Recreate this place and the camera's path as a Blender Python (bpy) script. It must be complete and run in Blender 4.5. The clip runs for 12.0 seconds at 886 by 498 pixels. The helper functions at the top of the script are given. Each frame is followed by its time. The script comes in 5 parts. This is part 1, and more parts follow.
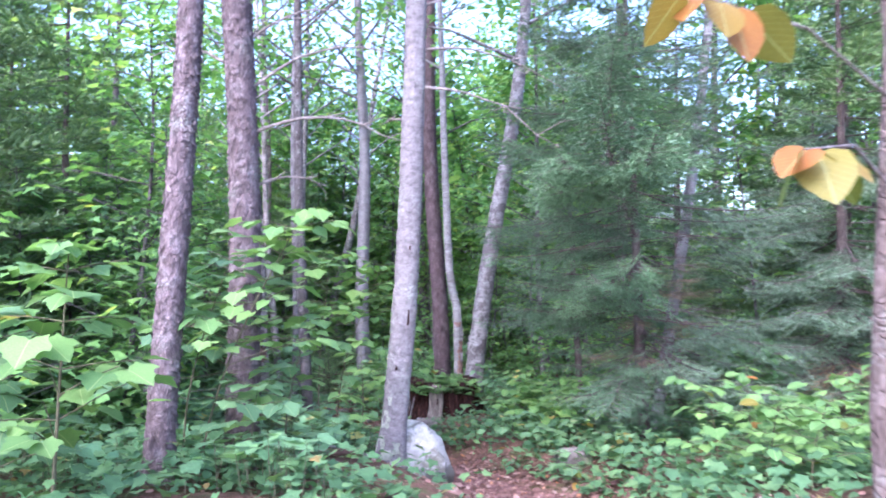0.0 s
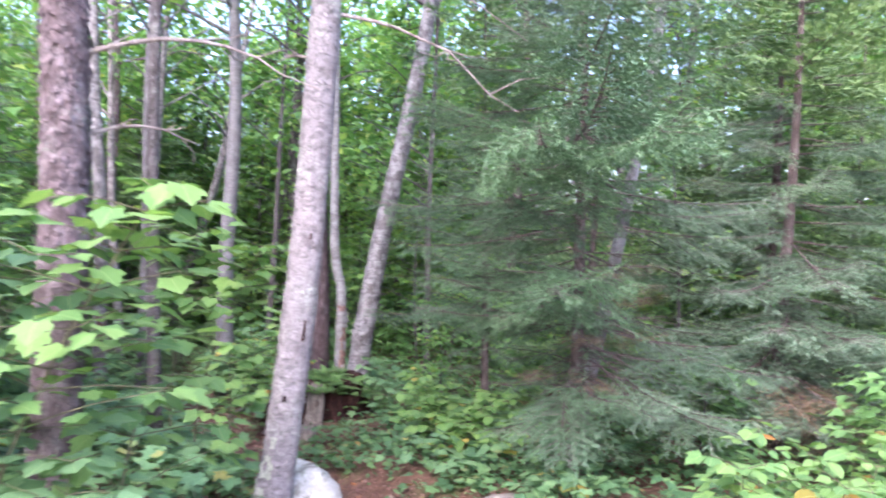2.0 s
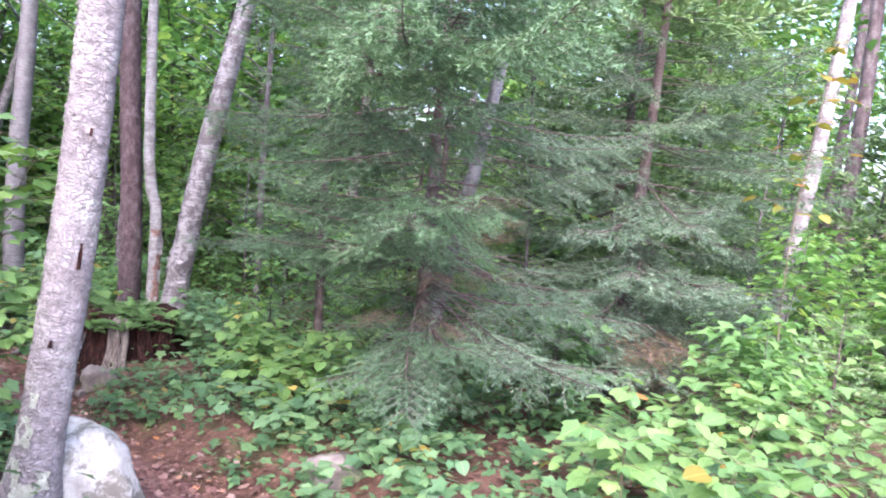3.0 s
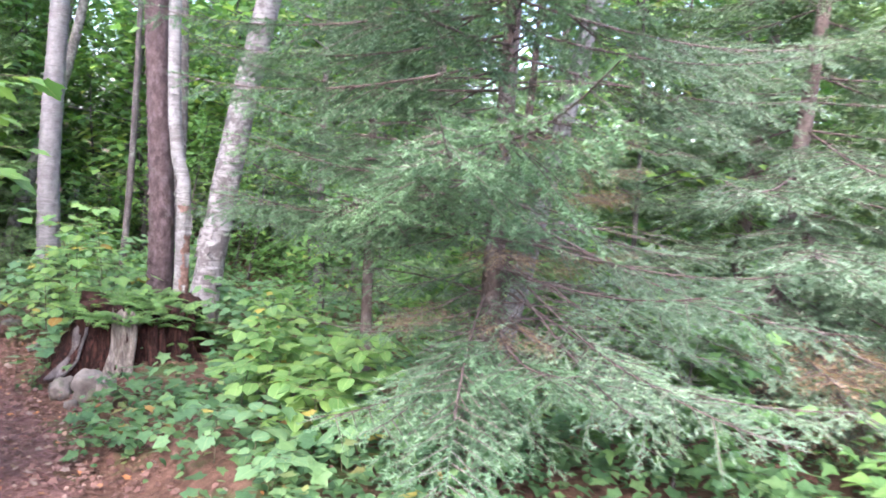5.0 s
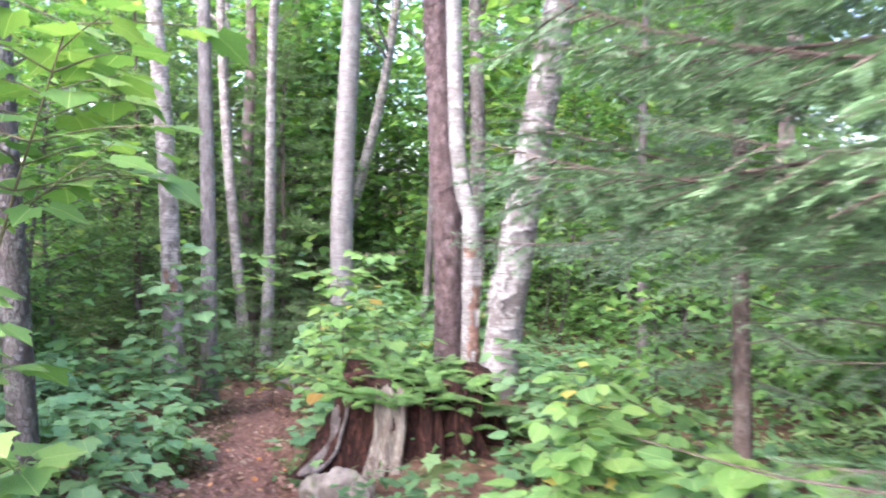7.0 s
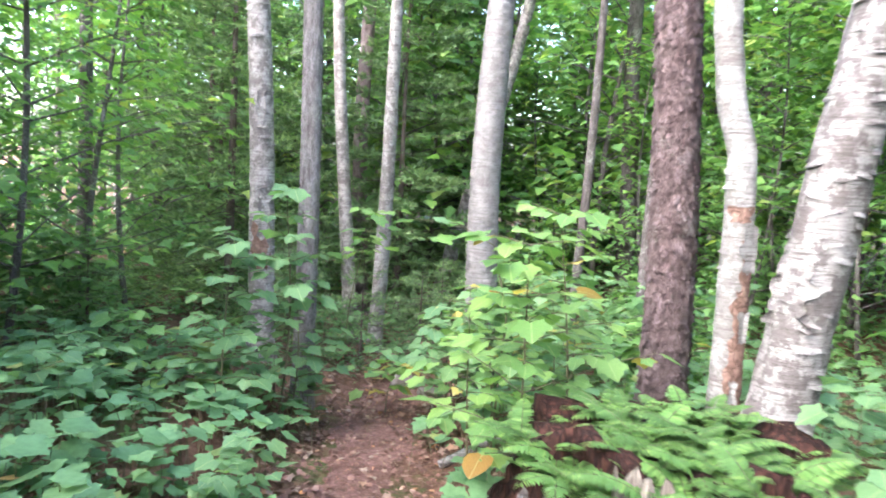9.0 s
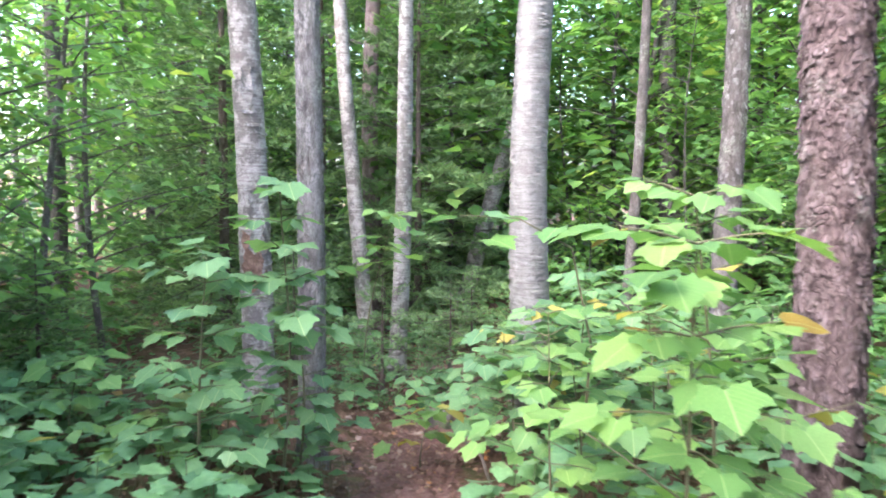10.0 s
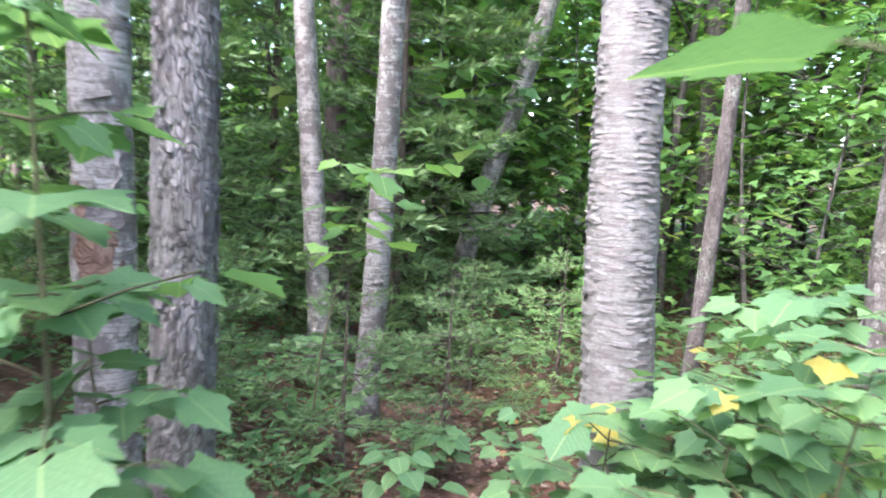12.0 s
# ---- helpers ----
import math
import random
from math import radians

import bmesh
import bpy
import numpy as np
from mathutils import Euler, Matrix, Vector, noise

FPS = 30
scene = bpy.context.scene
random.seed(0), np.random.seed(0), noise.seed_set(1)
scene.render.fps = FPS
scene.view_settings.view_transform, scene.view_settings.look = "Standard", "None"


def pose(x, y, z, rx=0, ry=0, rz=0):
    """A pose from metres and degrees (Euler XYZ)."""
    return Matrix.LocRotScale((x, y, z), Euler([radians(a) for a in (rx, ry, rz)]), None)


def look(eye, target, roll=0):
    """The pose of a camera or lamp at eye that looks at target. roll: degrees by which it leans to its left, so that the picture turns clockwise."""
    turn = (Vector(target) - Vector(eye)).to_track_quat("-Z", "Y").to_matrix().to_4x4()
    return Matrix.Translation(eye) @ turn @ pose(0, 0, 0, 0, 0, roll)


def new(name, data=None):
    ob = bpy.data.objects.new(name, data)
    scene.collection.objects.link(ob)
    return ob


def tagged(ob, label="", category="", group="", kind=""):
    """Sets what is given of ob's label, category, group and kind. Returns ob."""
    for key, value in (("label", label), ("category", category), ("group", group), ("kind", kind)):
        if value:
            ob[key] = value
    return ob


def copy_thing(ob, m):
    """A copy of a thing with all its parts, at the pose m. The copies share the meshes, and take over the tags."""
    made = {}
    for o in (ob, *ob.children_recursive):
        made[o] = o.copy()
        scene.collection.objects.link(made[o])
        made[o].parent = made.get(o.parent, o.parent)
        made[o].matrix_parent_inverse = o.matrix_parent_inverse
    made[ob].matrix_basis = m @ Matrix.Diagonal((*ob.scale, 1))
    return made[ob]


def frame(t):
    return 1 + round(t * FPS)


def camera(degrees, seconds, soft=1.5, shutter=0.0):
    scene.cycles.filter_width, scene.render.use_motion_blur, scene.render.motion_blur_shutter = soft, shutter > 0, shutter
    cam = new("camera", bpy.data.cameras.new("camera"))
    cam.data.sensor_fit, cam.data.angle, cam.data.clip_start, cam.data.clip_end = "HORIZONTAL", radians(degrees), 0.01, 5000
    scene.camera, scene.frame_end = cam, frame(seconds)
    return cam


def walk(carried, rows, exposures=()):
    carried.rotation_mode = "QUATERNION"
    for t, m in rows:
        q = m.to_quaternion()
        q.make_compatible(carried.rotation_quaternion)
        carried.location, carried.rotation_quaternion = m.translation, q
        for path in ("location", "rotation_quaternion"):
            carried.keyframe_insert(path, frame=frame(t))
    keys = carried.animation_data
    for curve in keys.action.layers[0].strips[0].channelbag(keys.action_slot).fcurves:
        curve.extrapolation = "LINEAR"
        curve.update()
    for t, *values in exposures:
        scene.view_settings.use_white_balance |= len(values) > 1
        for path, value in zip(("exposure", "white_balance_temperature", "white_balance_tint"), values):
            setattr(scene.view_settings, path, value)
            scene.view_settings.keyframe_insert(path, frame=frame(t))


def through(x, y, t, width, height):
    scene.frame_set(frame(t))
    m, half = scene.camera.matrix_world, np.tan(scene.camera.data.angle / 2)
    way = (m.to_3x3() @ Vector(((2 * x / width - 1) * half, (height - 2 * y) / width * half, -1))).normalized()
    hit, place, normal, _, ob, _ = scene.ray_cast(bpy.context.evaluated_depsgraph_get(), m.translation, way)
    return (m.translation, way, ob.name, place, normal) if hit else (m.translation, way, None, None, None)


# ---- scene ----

cam = camera(61.75, 12.0, soft=1.9, shutter=0.4)
# seconds, place in metres, turn in degrees
PATH = [
    (0.0, -0.003, -0.007, 1.519, 91.22, 0.19, 0.04),
    (0.5, -0.081, 0.501, 1.599, 89.95, -1.36, 2.01),
    (1.0, -0.291, 0.950, 1.698, 88.88, -1.09, -8.04),
    (1.5, -0.384, 1.319, 1.721, 88.58, -0.86, -5.54),
    (2.0, -0.355, 1.791, 1.785, 88.26, -2.76, -10.52),
    (2.5, -0.258, 2.239, 1.672, 85.95, -4.04, -18.13),
    (3.0, -0.121, 2.669, 1.668, 84.16, -6.38, -22.67),
    (5.0, 0.724, 4.413, 1.353, 82.68, -5.54, -15.74),
    (5.5, 0.887, 4.952, 1.229, 83.95, -5.67, -12.39),
    (6.0, 1.020, 5.417, 1.169, 87.56, -4.26, -6.81),
    (6.5, 0.971, 6.043, 1.059, 86.37, -2.05, 0.57),
    (7.0, 0.869, 6.717, 0.929, 86.12, -0.98, 7.72),
    (7.5, 0.610, 7.339, 0.867, 87.66, -0.41, 12.56),
    (9.5, -0.476, 9.790, 0.537, 82.84, -3.39, 16.11),
    (10.0, -0.775, 10.449, 0.470, 83.94, -0.58, 16.40),
    (10.5, -1.020, 11.035, 0.410, 83.30, -3.40, 13.22),
    (11.0, -1.245, 11.688, 0.261, 82.97, -2.44, 14.65),
    (11.5, -1.513, 12.332, 0.192, 84.29, -1.77, 15.56),
    (12.0, -1.792, 13.009, 0.160, 83.04, -3.27, 13.82),
]
walk(cam, [(t, pose(*p)) for t, *p in PATH], exposures=[(0.0, 2.84, 5150, 27), (1.5, 2.88, 5650, 25), (3.0, 3.1, 5700, 27), (5.0, 3.5, 5850, 21), (7.5, 3.88, 6000, 18), (9.5, 4.0, 6050, 10), (10.5, 4.05, 5900, 16), (12.0, 4.08, 5900, 16)])

# ---- light: bright overcast sky, a broad soft sun behind the walker, over the open side of the wood
world = bpy.data.worlds.new("overcast_sky")
world.use_nodes = True
scene.world = world
wn = world.node_tree
sky = wn.nodes.new("ShaderNodeTexSky")
sky.sky_type, sky.sun_disc = "NISHITA", False
sky.sun_elevation, sky.sun_rotation = radians(44), radians(212)
sky.air_density, sky.dust_density, sky.ozone_density = 1.0, 4.0, 1.0
bg = wn.nodes["Background"]
bg.inputs[1].default_value = 0.15
wn.links.new(sky.outputs[0], bg.inputs[0])
sun = new("sun", bpy.data.lights.new("sun", "SUN"))
sun.data.energy, sun.data.angle, sun.data.color = 0.85, radians(50), (1.0, 0.97, 0.93)
sun.matrix_world = look((0, 0, 30), (-math.sin(radians(212)) * 31, -math.cos(radians(212)) * 31, 0))


# ---- materials
def material(name, rough=0.8, spec=0.3):
    m = bpy.data.materials.new(name)
    m.use_nodes = True
    p = m.node_tree.nodes["Principled BSDF"]
    p.inputs["Roughness"].default_value = rough
    p.inputs["Specular IOR Level"].default_value = spec
    return m, m.node_tree, p


def node(nt, kind, **values):
    n = nt.nodes.new(kind)
    for key, value in values.items():
        n.inputs[key].default_value = value
    return n


def ramp(nt, source, stops):
    r = nt.nodes.new("ShaderNodeValToRGB")
    els = r.color_ramp.elements
    while len(els) < len(stops):
        els.new(0.5)
    for e, (at, colour) in zip(els, stops):
        e.position, e.color = at, (*colour, 1)
    nt.links.new(source, r.inputs[0])
    return r.outputs[0]


def mapped(nt, scale):
    co = nt.nodes.new("ShaderNodeTexCoord")
    mp = nt.nodes.new("ShaderNodeMapping")
    mp.inputs["Scale"].default_value = scale
    nt.links.new(co.outputs["Object"], mp.inputs[0])
    return mp.outputs[0]


def noise_of(nt, vec, scale, detail=4.0, rough=0.6):
    n = node(nt, "ShaderNodeTexNoise", Scale=scale, Detail=detail, Roughness=rough)
    nt.links.new(vec, n.inputs["Vector"])
    return n.outputs[0]


def mixed(nt, fac, a, b, kind="MIX"):
    m = nt.nodes.new("ShaderNodeMix")
    m.data_type, m.blend_type = "RGBA", kind
    for value, slot in ((fac, 0), (a, 6), (b, 7)):
        if isinstance(value, (int, float)):
            m.inputs[slot].default_value = value
        elif isinstance(value, tuple):
            m.inputs[slot].default_value = (*value, 1)
        else:
            nt.links.new(value, m.inputs[slot])
    return m.outputs[2]


def bump(nt, p, height, strength, distance):
    b = node(nt, "ShaderNodeBump", Strength=strength, Distance=distance)
    nt.links.new(height, b.inputs["Height"])
    nt.links.new(b.outputs[0], p.inputs["Normal"])


def bark_material(name, dark, mid, light, stretch=(1, 1, 0.35), cell=26.0, lichen=0.25, lichen_colour=(0.36, 0.38, 0.34), wander=0.18, crack_depth=0.5):
    m, nt, p = material(name, 0.9, 0.15)
    vec = mapped(nt, stretch)
    n1 = noise_of(nt, vec, 14.0, 6.0, 0.65)
    vo = node(nt, "ShaderNodeTexVoronoi", Scale=cell)
    vo.feature = "DISTANCE_TO_EDGE"
    wob = mixed(nt, wander, vec, node_colour(nt, vec, 9.0))
    nt.links.new(wob, vo.inputs["Vector"])
    crack = ramp(nt, vo.outputs["Distance"], [(0.0, (0, 0, 0)), (0.16, (1, 1, 1))])
    col = ramp(nt, n1, [(0.25, dark), (0.5, mid), (0.78, light)])
    col = mixed(nt, crack, mixed(nt, crack_depth, col, dark), col)
    n2 = noise_of(nt, mapped(nt, (1, 1, 1)), 3.5, 5.0, 0.7)
    patch = ramp(nt, n2, [(0.60 - lichen * 0.25, (0, 0, 0)), (0.72, (1, 1, 1))])
    fine = noise_of(nt, mapped(nt, (1, 1, 1)), 60.0, 2.0)
    patch = mixed(nt, 1.0, patch, ramp(nt, fine, [(0.42, (0, 0, 0)), (0.62, (lichen * 2,) * 3)]), "MULTIPLY")
    col = mixed(nt, patch, col, lichen_colour)
    nt.links.new(col, p.inputs["Base Color"])
    bump(nt, p, mixed(nt, 0.5, crack, n1), 0.9, 0.012)
    return m


def node_colour(nt, vec, scale):
    n = node(nt, "ShaderNodeTexNoise", Scale=scale, Detail=2.0)
    nt.links.new(vec, n.inputs["Vector"])
    return n.outputs[1]


def birch_material(name, white, tan, mark, ring=1.0, blotch=0.5):
    m, nt, p = material(name, 0.7, 0.25)
    flat = mapped(nt, (1.2, 1.2, 16.0))
    n1 = noise_of(nt, flat, 5.0, 5.0, 0.7)
    n2 = noise_of(nt, mapped(nt, (1, 1, 0.6)), 3.2, 5.0, 0.7)
    col = ramp(nt, n1, [(0.30, mark), (0.42, tan), (0.52, white), (0.8, white)])
    stain = ramp(nt, n2, [(0.56, (0, 0, 0)), (0.70, (1, 1, 1))])
    col = mixed(nt, stain, col, mixed(nt, 0.6, col, tan))
    dashes = noise_of(nt, mapped(nt, (3, 3, 38.0)), 6.0, 2.0)
    col = mixed(nt, ramp(nt, dashes, [(0.60, (0, 0, 0)), (0.67, (0.85 * ring,) * 3)]), col, mark)
    spots = noise_of(nt, mapped(nt, (1, 1, 0.9)), 8.0, 6.0, 0.75)
    col = mixed(nt, ramp(nt, spots, [(0.47, (0, 0, 0)), (0.54, (blotch,) * 3)]), col, mark)
    scuff = noise_of(nt, mapped(nt, (1, 1, 3.0)), 55.0, 3.0, 0.7)
    col = mixed(nt, 1.0, col, ramp(nt, scuff, [(0.3, (0.72, 0.71, 0.70)), (0.65, (1.1, 1.1, 1.1))]), "MULTIPLY")
    nt.links.new(col, p.inputs["Base Color"])
    bump(nt, p, n1, 0.6, 0.008)
    return m


PINE = bark_material("pine_bark", (0.052, 0.038, 0.038), (0.148, 0.112, 0.116), (0.28, 0.235, 0.245), (1, 1, 0.5), 44.0, 0.32, wander=0.2, crack_depth=0.5)
RED_PINE = bark_material("red_pine_bark", (0.042, 0.026, 0.026), (0.108, 0.077, 0.080), (0.225, 0.175, 0.183), (1, 1, 0.55), 42.0, 0.18, wander=0.2, crack_depth=0.5)
FIR = bark_material("fir_bark", (0.09, 0.076, 0.076), (0.225, 0.20, 0.20), (0.335, 0.31, 0.31), (1, 1, 1.6), 30.0, 0.45, (0.42, 0.44, 0.38), 0.16, 0.45)
GREY = bark_material("grey_ridged_bark", (0.065, 0.055, 0.052), (0.185, 0.168, 0.174), (0.335, 0.315, 0.325), (2.0, 2.0, 0.5), 50.0, 0.4, wander=0.15, crack_depth=0.6)
DARK = bark_material("dark_bark", (0.04, 0.033, 0.03), (0.105, 0.09, 0.091), (0.21, 0.187, 0.188), (1, 1, 0.4), 44.0, 0.4)
SPRUCE_BARK = bark_material("spruce_bark", (0.05, 0.037, 0.033), (0.11, 0.083, 0.075), (0.20, 0.165, 0.155), (1, 1, 0.6), 40.0, 0.3)
TWIG = bark_material("dead_twig", (0.12, 0.095, 0.085), (0.26, 0.22, 0.20), (0.42, 0.39, 0.36), (1, 1, 1), 60.0, 0.3)
BIRCH = birch_material("birch_bark", (0.25, 0.24, 0.243), (0.16, 0.147, 0.147), (0.065, 0.054, 0.053), 1.0, 0.75)
WHITE_BIRCH = birch_material("white_birch_bark", (0.25, 0.245, 0.245), (0.18, 0.168, 0.166), (0.075, 0.062, 0.058), 0.6, 0.5)
SHAGGY = birch_material("shaggy_birch_bark", (0.195, 0.186, 0.188), (0.145, 0.132, 0.132), (0.10, 0.088, 0.09), 0.0, 0.45)
GREY_BIRCH = birch_material("grey_birch_bark", (0.31, 0.285, 0.285), (0.21, 0.185, 0.184), (0.085, 0.071, 0.069), 0.5, 0.75)
LICHEN = bark_material("lichen", (0.22, 0.23, 0.18), (0.36, 0.37, 0.30), (0.50, 0.51, 0.43), (1, 1, 1), 60.0, 0.2)
INNER_BARK = bark_material("inner_bark", (0.07, 0.04, 0.032), (0.17, 0.105, 0.085), (0.30, 0.21, 0.17), (1, 1, 1), 20.0, 0.0)
ROT = bark_material("rotten_wood", (0.008, 0.004, 0.004), (0.034, 0.014, 0.011), (0.085, 0.036, 0.027), (2, 2, 0.5), 14.0, 0.0, crack_depth=0.9)
PALE_WOOD = bark_material("weathered_wood", (0.06, 0.045, 0.036), (0.17, 0.145, 0.125), (0.33, 0.30, 0.265), (3, 3, 0.15), 18.0, 0.3)


def leaf_material(name, stops, through=0.42, rough=0.48, per="object"):
    """A thin leaf that lets light through; colour varies from leaf to leaf."""
    m, nt, p = material(name, rough, 0.35)
    if per == "object":
        chance = nt.nodes.new("ShaderNodeObjectInfo").outputs["Random"]
    else:
        chance = nt.nodes.new("ShaderNodeNewGeometry").outputs["Random Per Island"]
    col = ramp(nt, chance, stops)
    vein = noise_of(nt, mapped(nt, (1, 1, 1)), 30.0, 3.0)
    col = mixed(nt, 1.0, col, ramp(nt, vein, [(0.3, (0.78, 0.80, 0.75)), (0.7, (1.15, 1.12, 1.1))]), "MULTIPLY")
    if per == "island":
        whole = nt.nodes.new("ShaderNodeObjectInfo").outputs["Random"]
        col = mixed(nt, 1.0, col, ramp(nt, whole, [(0.0, (0.72, 0.74, 0.76)), (0.6, (1.0, 1.0, 1.0)), (1.0, (1.28, 1.25, 1.2))]), "MULTIPLY")
    if per == "object":
        sep = nt.nodes.new("ShaderNodeSeparateXYZ")
        nt.links.new(mapped(nt, (1, 1, 1)), sep.inputs[0])

        def sums(kind, a, b):
            n = nt.nodes.new("ShaderNodeMath")
            n.operation = kind
            for k, v in enumerate((a, b)):
                if isinstance(v, (int, float)):
                    n.inputs[k].default_value = v
                elif v is not None:
                    nt.links.new(v, n.inputs[k])
            return n.outputs[0]

        across = sums("ABSOLUTE", sep.outputs[1], None)
        side = sums("ABSOLUTE", sums("SINE", sums("MULTIPLY", sums("SUBTRACT", sep.outputs[0], sums("MULTIPLY", across, 0.9)), 24.0), None), None)
        rib = ramp(nt, across, [(0.008, (1, 1, 1)), (0.02, (0, 0, 0))])
        ribs = ramp(nt, side, [(0.0, (0.55, 0.55, 0.55)), (0.16, (0, 0, 0))])
        col = mixed(nt, mixed(nt, 1.0, rib, ribs, "LIGHTEN"), col, mixed(nt, 0.45, col, (0.42, 0.48, 0.22)))
    nt.links.new(col, p.inputs["Base Color"])
    tr = nt.nodes.new("ShaderNodeBsdfTranslucent")
    nt.links.new(mixed(nt, 1.0, col, (1.25, 1.3, 0.75), "MULTIPLY"), tr.inputs[0])
    mix = nt.nodes.new("ShaderNodeMixShader")
    mix.inputs[0].default_value = through
    nt.links.new(p.outputs[0], mix.inputs[1])
    nt.links.new(tr.outputs[0], mix.inputs[2])
    nt.links.new(mix.outputs[0], nt.nodes["Material Output"].inputs[0])
    return m


G1, G2, G3 = (0.085, 0.17, 0.088), (0.12, 0.225, 0.112), (0.16, 0.275, 0.13)
LEAF = leaf_material("maple_leaf", [(0.0, G1), (0.5, G2), (1.0, G3)])
LEAF_BRIGHT = leaf_material("bright_leaf", [(0.0, (0.10, 0.20, 0.072)), (0.5, (0.14, 0.255, 0.085)), (1.0, (0.19, 0.315, 0.10))])
LEAF_YELLOW = leaf_material("yellow_leaf", [(0.0, (0.30, 0.26, 0.07)), (1.0, (0.40, 0.33, 0.09))])
LEAF_ORANGE = leaf_material("orange_leaf", [(0.0, (0.10, 0.17, 0.03)), (0.5, (0.22, 0.165, 0.03)), (1.0, (0.30, 0.12, 0.035))])
CROWN_LEAF = leaf_material("crown_leaf", [(0.0, (0.09, 0.195, 0.065)), (0.45, (0.135, 0.27, 0.085)), (0.9, (0.21, 0.36, 0.10)), (1.0, (0.32, 0.38, 0.10))], 0.5, 0.5, "island")
COVER_LEAF = leaf_material("ground_cover_leaf", [(0.0, (0.065, 0.14, 0.062)), (0.6, (0.11, 0.215, 0.09)), (0.98, (0.17, 0.28, 0.11)), (1.0, (0.30, 0.18, 0.06))], 0.35, 0.5, "island")
FERN_LEAF = leaf_material("fern_leaf", [(0.0, (0.085, 0.175, 0.055)), (0.7, (0.13, 0.24, 0.075)), (1.0, (0.18, 0.29, 0.09))], 0.4, 0.5, "island")
DEAD_LEAF = leaf_material("dead_leaf", [(0.0, (0.10, 0.045, 0.036)), (0.45, (0.19, 0.095, 0.078)), (0.8, (0.28, 0.155, 0.13)), (0.93, (0.36, 0.26, 0.225)), (1.0, (0.50, 0.20, 0.07))], 0.15, 0.7, "island")
NEEDLE = leaf_material("spruce_needle", [(0.0, (0.06, 0.12, 0.06)), (0.6, (0.11, 0.195, 0.105)), (1.0, (0.16, 0.255, 0.15))], 0.2, 0.45, "island")
SILVER_NEEDLE = leaf_material("silver_spruce_needle", [(0.0, (0.085, 0.145, 0.09)), (0.6, (0.15, 0.23, 0.15)), (1.0, (0.21, 0.29, 0.205))], 0.25, 0.45, "island")
DARK_NEEDLE = leaf_material("fir_needle", [(0.0, (0.085, 0.15, 0.065)), (0.6, (0.145, 0.235, 0.095)), (1.0, (0.21, 0.305, 0.125))], 0.2, 0.5, "island")
BROWN_NEEDLE = leaf_material("dry_needle", [(0.0, (0.12, 0.08, 0.05)), (1.0, (0.26, 0.19, 0.11))], 0.2, 0.6, "island")

GREEN_STEM, snt, sp = material("green_stem", 0.6)
nvec = mapped(snt, (1, 1, 1))
snt.links.new(ramp(snt, noise_of(snt, nvec, 20.0), [(0.3, (0.055, 0.055, 0.03)), (0.7, (0.14, 0.12, 0.07))]), sp.inputs["Base Color"])

SOIL, nt0, p0 = material("forest_floor", 0.95, 0.1)
v0 = mapped(nt0, (1, 1, 1))
c0 = ramp(nt0, noise_of(nt0, v0, 9.0, 8.0, 0.75), [(0.3, (0.045, 0.028, 0.02)), (0.5, (0.12, 0.066, 0.048)), (0.72, (0.24, 0.14, 0.105))])
moss = ramp(nt0, noise_of(nt0, v0, 1.3, 5.0, 0.7), [(0.52, (0, 0, 0)), (0.66, (0.85, 0.85, 0.85))])
nt0.links.new(mixed(nt0, moss, c0, (0.06, 0.10, 0.03)), p0.inputs["Base Color"])
bump(nt0, p0, noise_of(nt0, v0, 28.0, 6.0, 0.7), 1.0, 0.03)

DIRT, nt1, p1 = material("needle_strewn_dirt", 0.95, 0.1)
v1 = mapped(nt1, (1, 1, 1))
c1 = ramp(nt1, noise_of(nt1, v1, 24.0, 8.0, 0.75), [(0.28, (0.085, 0.042, 0.037)), (0.5, (0.185, 0.10, 0.088)), (0.72, (0.32, 0.205, 0.185))])
nt1.links.new(mixed(nt1, ramp(nt1, noise_of(nt1, v1, 2.2, 5.0), [(0.4, (0, 0, 0)), (0.7, (0.6, 0.6, 0.6))]), c1, (0.10, 0.05, 0.04)), p1.inputs["Base Color"])
bump(nt1, p1, noise_of(nt1, v1, 70.0, 6.0, 0.7), 1.0, 0.02)

ROCK, nt2, p2 = material("granite", 0.85, 0.25)
v2 = mapped(nt2, (1, 1, 1))
c2 = ramp(nt2, noise_of(nt2, v2, 11.0, 8.0, 0.7), [(0.3, (0.20, 0.185, 0.165)), (0.48, (0.32, 0.31, 0.28)), (0.7, (0.46, 0.45, 0.42))])
c2 = mixed(nt2, ramp(nt2, noise_of(nt2, v2, 4.1, 6.0, 0.75), [(0.5, (0, 0, 0)), (0.56, (0.85, 0.85, 0.85))]), c2, (0.13, 0.12, 0.095))
nt2.links.new(c2, p2.inputs["Base Color"])
bump(nt2, p2, noise_of(nt2, v2, 40.0, 6.0, 0.7), 0.7, 0.01)
MOSSY, nt3, p3 = material("mossy_stone", 0.9, 0.2)
v3 = mapped(nt3, (1, 1, 1))
c3 = ramp(nt3, noise_of(nt3, v3, 9.0, 8.0, 0.7), [(0.3, (0.09, 0.075, 0.065)), (0.55, (0.18, 0.155, 0.14)), (0.75, (0.28, 0.25, 0.23))])
nt3.links.new(mixed(nt3, ramp(nt3, noise_of(nt3, v3, 5.0, 5.0), [(0.52, (0, 0, 0)), (0.64, (0.8, 0.8, 0.8))]), c3, (0.10, 0.15, 0.05)), p3.inputs["Base Color"])
bump(nt3, p3, noise_of(nt3, v3, 40.0, 6.0, 0.7), 0.7, 0.01)


